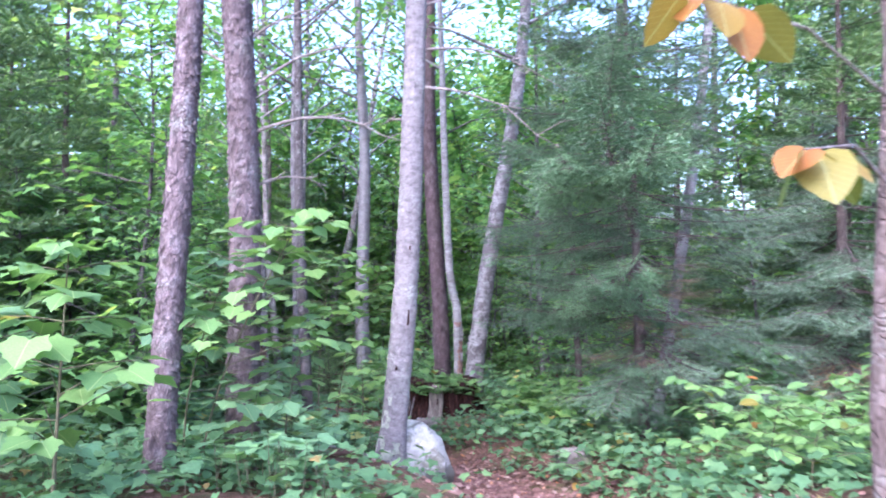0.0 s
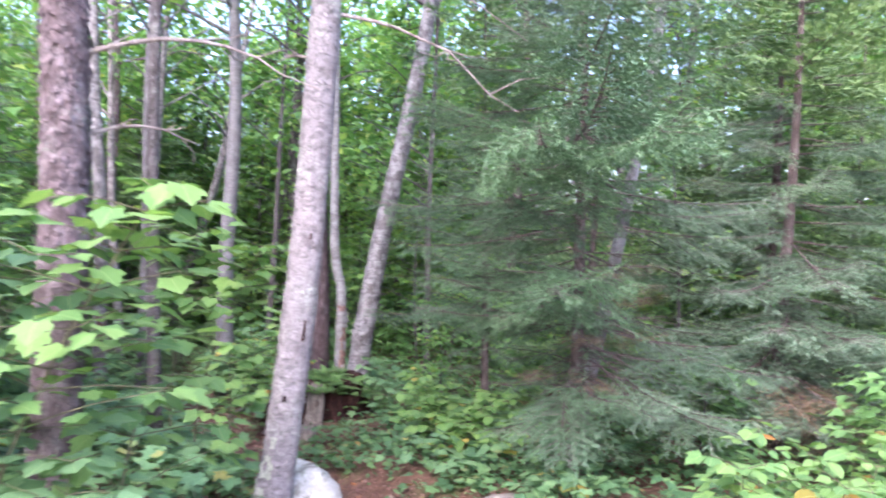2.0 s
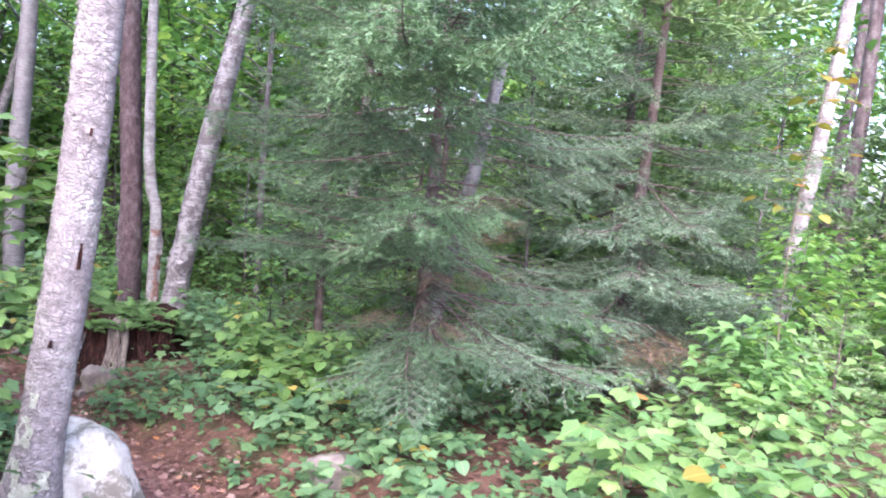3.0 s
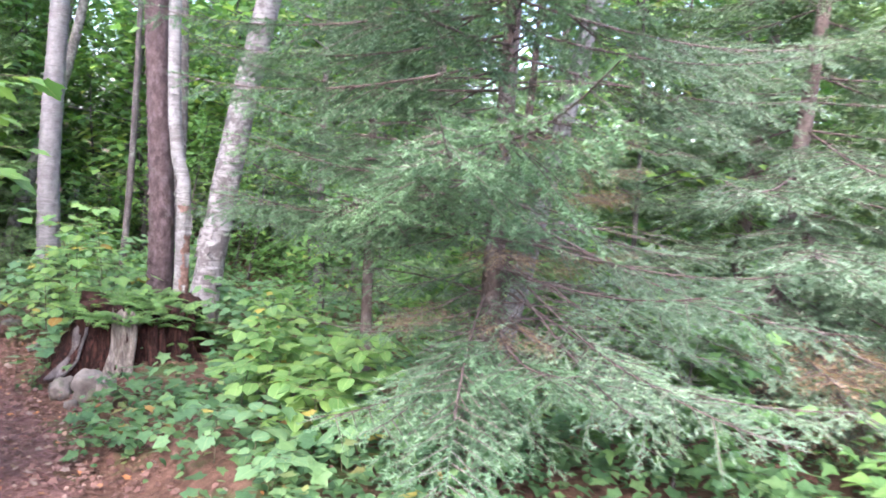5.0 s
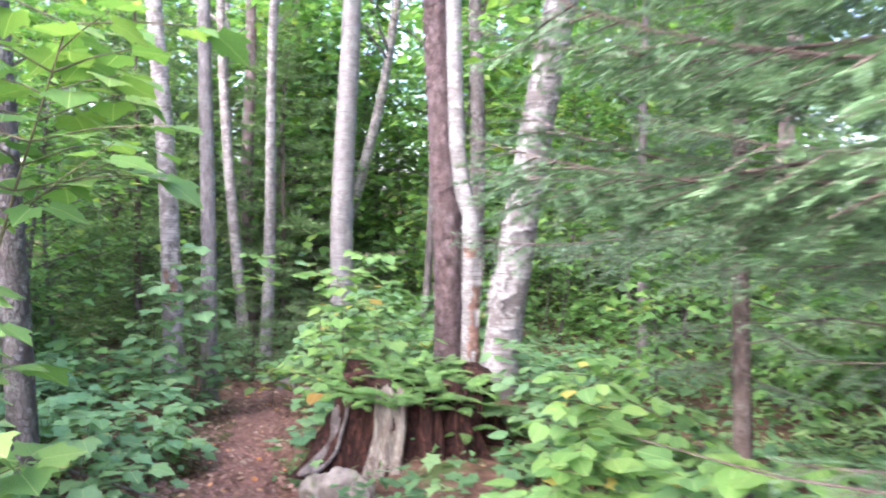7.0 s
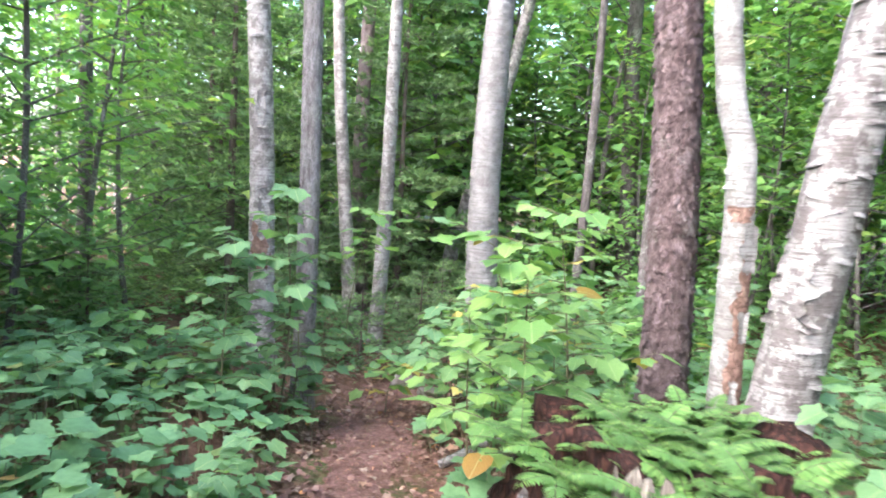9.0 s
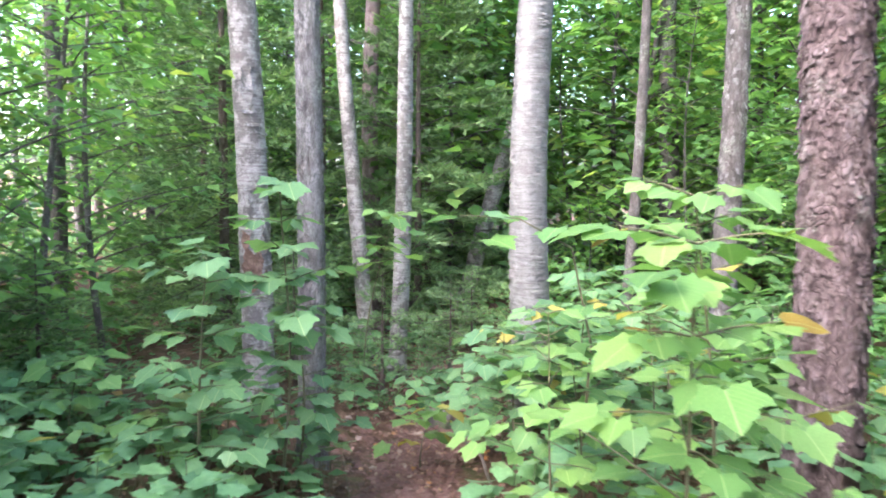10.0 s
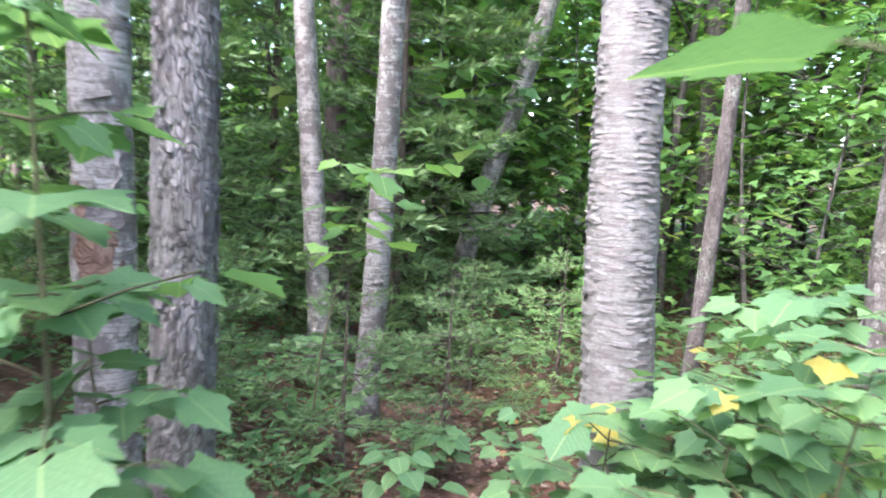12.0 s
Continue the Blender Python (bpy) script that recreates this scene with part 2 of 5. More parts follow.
# ---- geometry helpers
def raw_mesh(name, pieces):
    """One mesh from pieces (verts, triangles or quads, material)."""
    mats, vs, counts, idx, mi, off = [], [], [], [], [], 0
    for v, f, mat in pieces:
        v, f = np.asarray(v, float).reshape(-1, 3), np.asarray(f, int)
        if len(v) == 0 or len(f) == 0:
            continue
        if mat not in mats:
            mats.append(mat)
        vs.append(v)
        idx.append((f + off).ravel())
        counts.append(np.full(len(f), f.shape[1]))
        mi.append(np.full(len(f), mats.index(mat)))
        off += len(v)
    v, idx, counts, mi = np.concatenate(vs), np.concatenate(idx), np.concatenate(counts), np.concatenate(mi)
    me = bpy.data.meshes.new(name)
    me.vertices.add(len(v))
    me.vertices.foreach_set("co", v.ravel().astype(np.float32))
    me.loops.add(len(idx))
    me.loops.foreach_set("vertex_index", idx.astype(np.int32))
    me.polygons.add(len(counts))
    me.polygons.foreach_set("loop_start", np.concatenate([[0], np.cumsum(counts)[:-1]]).astype(np.int32))
    me.polygons.foreach_set("material_index", mi.astype(np.int32))
    me.polygons.foreach_set("use_smooth", np.ones(len(counts), bool))
    for m in mats:
        me.materials.append(m)
    me.update(calc_edges=True)
    me.validate()
    return me


def mesh_part(name, mesh, parent, label="", kind="", m=None):
    ob = new(name, mesh)
    ob.parent = parent
    if m is not None:
        ob.matrix_basis = m
    return tagged(ob, label, kind=kind)


def thing(name, x, y, z, label, category, group="", kind=""):
    e = new(name)
    e.empty_display_size = 0.1
    e.location = (x, y, z)
    return tagged(e, label, category, group, kind)


def tube(points, radii, sides=8, wob=0.0, seed=0, cap=True):
    """A tube along points; wob roughens its radius."""
    P, Rr = np.asarray(points, float), np.asarray(radii, float)
    T = np.gradient(P, axis=0)
    T /= np.maximum(1e-9, np.linalg.norm(T, axis=1))[:, None]
    ref = np.array([0.31, 0.95, 0.05]) if abs(T[0, 2]) > 0.6 else np.array([0.05, 0.1, 0.99])
    U = np.cross(T, ref)
    U /= np.linalg.norm(U, axis=1)[:, None]
    W = np.cross(T, U)
    a = np.arange(sides) * 2 * np.pi / sides
    rr = Rr[:, None] * np.ones(sides)
    if wob:
        g = np.random.RandomState(seed)
        rr = rr * (1 + wob * g.uniform(-1, 1, rr.shape) + wob * np.sin(a * 3 + g.uniform(0, 6))[None] * 0.8)
    V = P[:, None] + rr[..., None] * (np.cos(a)[None, :, None] * U[:, None] + np.sin(a)[None, :, None] * W[:, None])
    n = len(P)
    i, j = np.meshgrid(np.arange(n - 1), np.arange(sides), indexing="ij")
    k = (j + 1) % sides
    F = np.stack([i * sides + j, i * sides + k, (i + 1) * sides + k, (i + 1) * sides + j], -1).reshape(-1, 4)
    return V.reshape(-1, 3), F


def turned(az, pitch, roll):
    """Rotation matrices: x axis heads to az, then up by pitch, rolled about itself. Arrays."""
    ca, sa, cp, sp_, cr, sr = np.cos(az), np.sin(az), np.cos(pitch), np.sin(pitch), np.cos(roll), np.sin(roll)
    x = np.stack([ca * cp, sa * cp, sp_], -1)
    y0 = np.stack([-sa, ca, 0 * sa], -1)
    z0 = np.cross(x, y0)
    y = y0 * cr[..., None] + z0 * sr[..., None]
    return np.stack([x, y, np.cross(x, y)], -1)


def scattered(template, faces, at, az, pitch, roll, size):
    """Many copies of a small template, joined."""
    at, size = np.asarray(at, float), np.asarray(size, float)
    R = turned(np.asarray(az), np.asarray(pitch), np.asarray(roll))
    V = np.einsum("nij,kj->nki", R, template) * size[:, None, None] + at[:, None]
    F = faces[None] + (np.arange(len(at)) * len(template))[:, None, None]
    return V.reshape(-1, 3), F.reshape(-1, faces.shape[1])


def fan_leaf(half, droop=0.25, fold=0.18, cup=0.33, stalk=0.0):
    """A leaf blade along x from its half outline, folded at the midrib and drooping to its tip."""
    out = list(half) + [(x, -y) for x, y in reversed(half[1:-1])]
    pts = [(cup, 0.0)] + out
    V = np.array([(x + stalk, y, fold * abs(y) - droop * x * abs(x)) for x, y in pts])
    n = len(out)
    F = np.array([(0, 1 + i, 1 + (i + 1) % n) for i in range(n)])[:, ::-1]
    if stalk:
        k = len(V)
        V = np.vstack([V, [(0, 0.008, 0), (0, -0.008, 0), (stalk + 0.05, 0, 0.0)]])
        F = np.vstack([F, [(k, k + 1, k + 2)]])
    return V, F


MAPLE_HALF = [(0.03, 0), (-0.08, 0.14), (-0.07, 0.28), (-0.12, 0.42), (0.06, 0.43), (0.2, 0.50), (0.33, 0.61), (0.57, 0.64), (0.52, 0.48), (0.58, 0.38), (0.71, 0.35), (0.77, 0.22), (0.88, 0.13), (1.0, 0)]
OVATE_HALF = [(0.0, 0), (-0.06, 0.2), (0.08, 0.42), (0.35, 0.47), (0.62, 0.40), (0.85, 0.2), (1.0, 0)]
FAR_LEAF = (np.array([(0, 0, 0), (0.45, 0.36, 0.05), (1, 0, -0.12), (0.45, -0.36, 0.05)]), np.array([(0, 1, 2), (0, 2, 3)]))
SMALL_LEAF = fan_leaf([(0, 0), (0.25, 0.3), (0.6, 0.3), (1, 0)], 0.2, 0.15, 0.4)
LOBED_LEAF = fan_leaf([(0, 0), (0.0, 0.35), (0.22, 0.28), (0.5, 0.5), (0.6, 0.2), (1, 0)], 0.2, 0.15, 0.35)


# ---- lie of the land
PROFILE_Y = [-40, -6, 0, 1.0, 1.8, 2.7, 4.4, 5.4, 6.7, 7.5, 9.8, 11.0, 13.0, 16.5, 20, 26, 40, 400]
PROFILE_Z = [-0.4, -0.1, 0.0, 0.12, 0.2, 0.14, -0.12, -0.32, -0.55, -0.66, -0.97, -1.13, -1.35, -1.76, -2.0, -2.2, -2.3, -2.5]
TRAIL_Y = [-6, 0, 2.6, 4.4, 5.4, 6.7, 7.4, 8.2, 9.0, 10.4, 11.7, 13.0, 15.0, 16.5, 19, 23]
TRAIL_X = [0.0, 0.0, -0.05, 0.65, 0.9, 0.6, 0.32, 0.02, -0.32, -0.85, -1.3, -1.75, -2.3, -2.55, -3.4, -5.5]


def trail_x(y):
    return np.interp(y, TRAIL_Y, TRAIL_X)


def waves(x, y, f, s):
    return np.sin(x * f + s) * np.cos(y * f * 1.13 + s * 2.1) + 0.5 * np.sin(x * f * 2.3 + y * f * 1.7 + s)


def ground_z(x, y):
    x, y = np.asarray(x, float), np.asarray(y, float)
    z = np.interp(y, PROFILE_Y, PROFILE_Z)
    d = np.abs(x - trail_x(y))
    side = np.clip((d - 0.35) / 0.9, 0, 1)
    near = np.clip((y - 1.5) / 2.5, 0, 1)
    z = z + 0.27 * side * side * (3 - 2 * side) * near
    z = z + 0.34 * np.exp(-((x - 0.45) / 0.75) ** 2 - ((y - 12.9) / 1.0) ** 2)
    rough = np.clip((d - 0.25) / 0.6, 0, 1)
    z = z + rough * (0.035 * waves(x, y, 1.9, 0.6) + 0.018 * waves(x, y, 5.3, 2.0)) + 0.006 * waves(x, y, 9.0, 1.0)
    return z


def grid_mesh(name, xs, ys, zf, mat):
    X, Y = np.meshgrid(xs, ys, indexing="ij")
    V = np.stack([X, Y, zf(X, Y)], -1).reshape(-1, 3)
    n, m = len(xs), len(ys)
    i, j = np.meshgrid(np.arange(n - 1), np.arange(m - 1), indexing="ij")
    F = np.stack([i * m + j, (i + 1) * m + j, (i + 1) * m + j + 1, i * m + j + 1], -1).reshape(-1, 4)
    return raw_mesh(name, [(V, F, mat)])


gx = np.concatenate([[-600, -250, -100, -50, -30, -20], np.arange(-14, 14.01, 0.17), [20, 30, 50, 100, 250, 600]])
gy = np.concatenate([[-600, -250, -100, -50, -25, -14], np.arange(-8, 30.01, 0.17), [36, 45, 60, 100, 250, 600]])
ground = tagged(new("ground", grid_mesh("ground", gx, gy, ground_z, SOIL)), "dark forest floor of leaf mould and moss", "ground", kind="structure")

# trodden trail: a strip whose ragged edges dip under the forest floor
ty = np.arange(-4, 22.01, 0.08)
tu = np.linspace(-1, 1, 25)
TU, TY = np.meshgrid(tu, ty, indexing="ij")
half_w = 0.40 + 0.07 * np.sin(TY * 1.3) + 0.07 * np.sin(TY * 3.1 + 1)
TX = trail_x(TY) + TU * half_w
edge = np.abs(TU) ** 3
TZ = ground_z(TX, TY) + 0.022 - 0.05 * edge * (1 + 0.8 * np.sin(TY * 7 + TU * 3) * np.sin(TY * 17 + 2))
tn, tm = TX.shape
ti, tj = np.meshgrid(np.arange(tn - 1), np.arange(tm - 1), indexing="ij")
TF = np.stack([ti * tm + tj, (ti + 1) * tm + tj, (ti + 1) * tm + tj + 1, ti * tm + tj + 1], -1).reshape(-1, 4)
trail = tagged(new("trail", raw_mesh("trail", [(np.stack([TX, TY, TZ], -1), TF, DIRT)])), "reddish trodden dirt trail strewn with needles and leaves", "trail", kind="structure")


# ---- trees
def axis_point(z, x, y, lx, ly, bend=0.0):
    return np.array([x + lx * (z - 1) + bend * math.sin((z + 1) * 1.1), y + ly * (z - 1), z])


def flakes(points, radii, n, size, seed, low, high, flat=False, stand=0.35):
    """Loose plates of bark standing a little off the trunk, between two heights."""
    g = np.random.RandomState(seed)
    P, Rr = np.asarray(points), np.asarray(radii)
    z = g.uniform(low, high, n)
    a = g.uniform(0, 2 * np.pi, n)
    cx, cy, r = np.interp(z, P[:, 2], P[:, 0]), np.interp(z, P[:, 2], P[:, 1]), np.interp(z, P[:, 2], Rr)
    at = np.stack([cx + np.cos(a) * r * 0.985, cy + np.sin(a) * r * 0.985, z], -1)
    if flat:
        tpl = np.array([(0.10, -0.5, -0.09), (0.16, 0.0, -0.12), (0.08, 0.5, -0.09), (0.015, -0.42, 0.10), (0.03, 0.0, 0.13), (0.015, 0.45, 0.09)])
        tpl[:, 0] += -0.9 * tpl[:, 1] ** 2 * 0.25
    else:
        tpl = np.array([(0, -0.32, -0.5), (0.03, 0.05, -0.55), (0, 0.34, -0.42), (stand * 0.5, -0.3, 0.4), (stand, 0.02, 0.55), (stand * 0.45, 0.3, 0.42)])
    fc = np.array([(0, 1, 4), (0, 4, 3), (1, 2, 5), (1, 5, 4)])
    over = tpl if flat else tpl * np.array([1, 1, -1])
    h = n // 3
    pitch, roll, big = g.uniform(-0.12, 0.12, n), g.uniform(-0.25, 0.25, n), size * g.uniform(0.5, 1.4, n)
    v1, f1 = scattered(tpl, fc, at[:h], a[:h], pitch[:h], roll[:h], big[:h])
    v2, f2 = scattered(over, fc, at[h:], a[h:], pitch[h:], roll[h:], big[h:])
    return np.concatenate([v1, v2]), np.concatenate([f1, f2 + len(v1)])


def crown_points(g, n, h0, h1, spread, limbs):
    """Leaf places in clumps along the outer halves of limbs."""
    out = []
    per = max(1, n // max(1, len(limbs)))
    for tip, root in limbs:
        s = g.beta(2.2, 1.2, per)
        p = root + (tip - root) * s[:, None]
        out.append(p + g.normal(0, 1, (per, 3)) * np.array([spread, spread, spread * 0.45]) * (0.35 + 0.65 * s[:, None]))
    return np.concatenate(out)


def tall_tree(name, label, x, y, lx, ly, r, h, bark, seed, crown="leaf", leaves=900, fine=True, bend=0.0, bark_plates=None, limb_from=0.45, leaf_size=0.16, group="", course=None):
    """Trunk with limbs and a crown; x and y hold one metre up, lx and ly lean it; course shifts it sideways by height."""
    g = np.random.RandomState(seed)
    zb = float(ground_z(x - lx * 2, y - ly * 2))
    base = axis_point(zb, x, y, lx, ly, bend)
    zb = float(ground_z(base[0], base[1]))
    tree = thing(name, base[0], base[1], zb, label, "tree", group)
    lowz = np.arange(zb - 0.12, zb + 6.0, 0.09 if fine else 0.4)
    zs = np.concatenate([lowz, np.arange(zb + 6.0, zb + h, 0.8), [zb + h]])
    taper = np.clip(1 - 0.8 * (zs - zb - 2.0) / h, 0.06, 1.06)
    rad = r * taper * (1 + 0.42 * np.exp(-np.maximum(0, zs - zb) / 0.16))
    lean = np.clip(1 - (zs - zb) / (3 * h), 0.5, 1)
    pts = np.array([axis_point(z, x, y, lx * k, ly * k, bend if z < 6 else bend * 0.3) for z, k in zip(zs, lean)])
    pts[:, :2] += 0.35 * r * np.stack([np.sin(zs * 0.9 + seed), np.cos(zs * 0.8 + seed * 2)], -1)
    if course:
        cz, cx = zip(*course)
        pts[:, 0] += np.interp(zs, cz, cx)
    org = np.array([base[0], base[1], zb])
    tp = pts - org
    V, F = tube(tp, rad, 22 if fine else 9, 0.045 if fine else 0.03, seed)
    trunk = mesh_part("trunk", raw_mesh("trunk", [(V, F, bark)]), tree)
    if bark_plates:
        n, size, flat, mat = bark_plates
        Vf, Ff = flakes(tp, rad, n, size, seed + 5, 0.02, min(5.5, h * 0.6), flat)
        mesh_part("flaky_bark", raw_mesh("flaky_bark", [(Vf, Ff, mat)]), trunk, kind="stuff")
    limbs, wood = [], []
    count = int(h * 1.6)
    for i in range(count):
        z = h * (limb_from + (0.98 - limb_from) * (i + g.uniform(0, 1)) / count)
        root = np.array([np.interp(z, tp[:, 2], tp[:, 0]), np.interp(z, tp[:, 2], tp[:, 1]), z])
        a = g.uniform(0, 6.28)
        ln = h * 0.26 * (1.15 - z / h) * g.uniform(0.6, 1.2) + 0.4
        rise = 0.55 if crown == "leaf" else 0.05
        tip = root + np.array([math.cos(a) * ln, math.sin(a) * ln, ln * rise * g.uniform(0.4, 1.3)])
        mid = (root + tip) / 2 + np.array([0, 0, 0.08 * ln])
        rl = float(np.interp(z, tp[:, 2], rad)) * 0.4
        wood.append(tube([root, mid, tip], [rl, rl * 0.6, 0.006], 5))
        limbs.append((tip, root))
    off, pv, pf = 0, [], []
    for v, f in wood:
        pv.append(v), pf.append(f + off)
        off += len(v)
    mesh_part("branchwork", raw_mesh("branchwork", [(np.concatenate(pv), np.concatenate(pf), bark)]), tree)
    if crown == "leaf":
        at = crown_points(g, leaves, 0, 0, h * 0.045, limbs)
        n = len(at)
        cv = scattered(*FAR_LEAF, at, g.uniform(0, 6.28, n), g.uniform(-0.7, 0.3, n), g.uniform(-0.6, 0.6, n), leaf_size * g.uniform(0.7, 1.3, n))
        mesh_part("crown", raw_mesh("crown", [(*cv, CROWN_LEAF)]), tree, kind="stuff")
    else:
        at = crown_points(g, leaves, 0, 0, h * 0.03, limbs)
        n = len(at)
        tpl = np.array([(0, 0, 0), (0.5, 0.2, 0), (1, 0.02, -0.1), (0.5, -0.2, 0), (0.3, 0.0, 0.12)])
        cv = scattered(tpl, np.array([(0, 1, 2), (0, 2, 3), (0, 4, 2)]), at, g.uniform(0, 6.28, n), g.uniform(-0.5, 0.3, n), g.uniform(-0.6, 0.6, n), 0.27 * g.uniform(0.7, 1.3, n))
        mesh_part("crown", raw_mesh("crown", [(*cv, DARK_NEEDLE)]), tree, kind="stuff")
    return tree, tp, rad


def bare_branch(parent, root, tip, r, sag=0.15, seed=0, twigs=4, mat=None):
    """A dead bare branch with a few side twigs."""
    g = np.random.RandomState(seed)
    root, tip = np.array(root, float), np.array(tip, float)
    s = np.linspace(0, 1, 9)
    ln = np.linalg.norm(tip - root)
    P = root + (tip - root) * s[:, None] + np.array([0, 0, 1]) * (sag * ln * np.sin(s * np.pi))[:, None] + g.normal(0, 0.012 * ln, (9, 3)) * s[:, None]
    pieces = [(*tube(P, r * (1 - 0.8 * s), 6), mat or TWIG)]
    for i in range(twigs):
        k = g.randint(3, 8)
        q = P[k] + (g.normal(0, 1, 3) * np.array([1, 1, 0.6])) * 0.16 * ln + (tip - root) * 0.12
        mid = (P[k] + q) / 2 + g.normal(0, 0.02, 3)
        pieces.append((*tube([P[k], mid, q], [r * 0.45, r * 0.3, r * 0.12], 4), mat or TWIG))
    return mesh_part("bare_branch", raw_mesh("bare_branch", pieces), parent)


PINE_PLATES = (1500, 0.055, False, PINE)
pine_1, _, _ = tall_tree("pine_tree", "tall slender pine trunk with scaly purplish-grey bark", -1.88, 5.1, 0.041, 0.0, 0.088, 15, PINE, 11, "needle", 1700, bark_plates=(2600, 0.04, False, PINE))
pine_2, pine_2_axis, _ = tall_tree("pine_tree", "stout pine trunk with furrowed bark, lichen at its foot", -1.68, 6.15, -0.026, 0.0, 0.122, 17, PINE, 12, "needle", 1900, bark_plates=(2800, 0.05, False, PINE))
fir_a, fir_a_axis, fir_a_rad = tall_tree("fir_tree", "leaning fir trunk with smooth grey blistered bark beside a boulder", -0.424, 7.03, 0.074, 0.0, 0.112, 14, FIR, 13, "needle", 1500, bark_plates=(900, 0.03, False, FIR))
pine_f, _, _ = tall_tree("pine_tree", "red pine trunk with flaky reddish-brown bark behind the stump", -0.122, 14.02, -0.034, -0.03, 0.138, 17, RED_PINE, 14, "needle", 600, bark_plates=(4200, 0.05, False, RED_PINE))
birch_e, birch_e_axis, birch_e_rad = tall_tree("birch_tree", "slim white birch with torn peeling bark", 0.17, 13.22, -0.06, -0.01, 0.072, 12, WHITE_BIRCH, 15, "leaf", 700, course=[(-0.6, -0.035), (0.0, 0.005), (0.45, 0.035), (0.78, 0.05), (1.0, -0.005), (1.4, -0.03), (2.6, -0.005), (4.0, 0.0)], bark_plates=(36, 0.07, True, WHITE_BIRCH))
birch_d, birch_d_axis, birch_d_rad = tall_tree("birch_tree", "thick leaning birch with grey-white peeling bark", 0.757, 13.12, 0.166, 0.02, 0.145, 13, BIRCH, 16, "leaf", 700, bark_plates=(260, 0.10, True, BIRCH))
birch_g, _, _ = tall_tree("birch_tree", "thick birch with shaggy horizontal curls of pale bark", -1.768, 16.47, -0.025, 0.08, 0.148, 15, SHAGGY, 17, "leaf", 800, bark_plates=(5200, 0.055, True, SHAGGY))
birch_c, _, _ = tall_tree("birch_tree", "white birch leaning among the spruce boughs", 2.93, 9.45, 0.135, -0.06, 0.068, 12, WHITE_BIRCH, 18, "leaf", 600, bark_plates=(90, 0.09, True, BIRCH))
birch_i, birch_i_axis, birch_i_rad = tall_tree("birch_tree", "grey-tan birch with curled bark tatters beside the trail", -3.86, 15.52, -0.048, -0.01, 0.115, 13, GREY_BIRCH, 19, "leaf", 700, bark_plates=(160, 0.09, True, BIRCH))
tree_j, _, _ = tall_tree("maple_tree", "straight trunk with grey furrowed bark beside the trail", -2.95, 14.78, -0.006, 0.004, 0.082, 13, GREY, 20, "leaf", 700, bark_plates=(4200, 0.025, False, GREY))
birch_k, _, _ = tall_tree("birch_tree", "thin birch with ringed whitish bark", -3.5, 18.19, 0.03, 0.0, 0.09, 12, BIRCH, 21, "leaf", 600, bark_plates=(160, 0.07, True, BIRCH))
birch_l, _, _ = tall_tree("birch_tree", "thin mottled birch among dark firs", -4.32, 18.59, -0.07, 0.0, 0.088, 12, GREY_BIRCH, 22, "leaf", 600, bark_plates=(100, 0.07, True, BIRCH))
tree_m, _, _ = tall_tree("pine_tree", "plain dark pine trunk deep in the wood", -5.04, 21.15, -0.012, 0.0, 0.13, 16, PINE, 23, "needle", 500)
birch_lb, _, _ = tall_tree("birch_tree", "strongly leaning pale birch in the wood", -3.2, 22.6, 0.26, 0.0, 0.13, 12, GREY_BIRCH, 24, "leaf", 600)
tree_r1, _, _ = tall_tree("maple_tree", "dark trunk with bark blotched by pale lichen", -0.17, 18.02, -0.02, 0.0, 0.115, 14, DARK, 25, "leaf", 700, bark_plates=(700, 0.05, False, GREY))
tree_r2, _, _ = tall_tree("maple_tree", "thin dark trunk behind the undergrowth", -1.05, 19.3, 0.03, 0.0, 0.062, 11, DARK, 26, "leaf", 500)
tree_r3, _, _ = tall_tree("maple_tree", "dark forked trunk deep in the wood", -0.7, 24.1, -0.016, 0.0, 0.17, 15, DARK, 27, "leaf", 700)
tree_pl, _, _ = tall_tree("maple_tree", "young dark trunk mottled with lichen beside the trail", -1.95, 10.3, -0.03, 0.0, 0.07, 10, DARK, 28, "leaf", 500, bark_plates=(500, 0.035, False, GREY))
birch_br, _, _ = tall_tree("birch_tree", "pale birch leaning beyond the spruces", 7.35, 9.3, 0.096, 0.0, 0.095, 12, GREY_BIRCH, 29, "leaf", 600)



def torn_patch(tree, axis, rad, az, half, z0, z1, mat, seed, lift=1.012, curl=0.0, label=""):
    """A ragged sheet of bark round part of a trunk; curl bends its edges away from it."""
    g = np.random.RandomState(seed)
    nu, nz = 13, 22
    u, z = np.meshgrid(np.linspace(-1, 1, nu), np.linspace(z0, z1, nz), indexing="ij")
    edge = 1 + 0.22 * np.sin(z * 31 + seed) + 0.16 * np.sin(z * 67 + 2 * seed) + 0.1 * g.uniform(-1, 1, (1, nz))
    a = az + half * u * edge
    zz = z + 0.04 * np.sin(u * 5 + seed) * (z1 - z0)
    r = np.interp(zz, axis[:, 2], rad) * (lift + 0.01 * g.uniform(0, 1, (nu, nz)) + curl * np.maximum(0, np.abs(u) - 0.4) ** 2)
    cx, cy = np.interp(zz, axis[:, 2], axis[:, 0]), np.interp(zz, axis[:, 2], axis[:, 1])
    V = np.stack([cx + r * np.cos(a), cy + r * np.sin(a), zz], -1).reshape(-1, 3)
    i, j = np.meshgrid(np.arange(nu - 1), np.arange(nz - 1), indexing="ij")
    F = np.stack([i * nz + j, (i + 1) * nz + j, (i + 1) * nz + j + 1, i * nz + j + 1], -1).reshape(-1, 4)
    return mesh_part("bark_sheet", raw_mesh("bark_sheet", [(V, F, mat)]), tree, label)


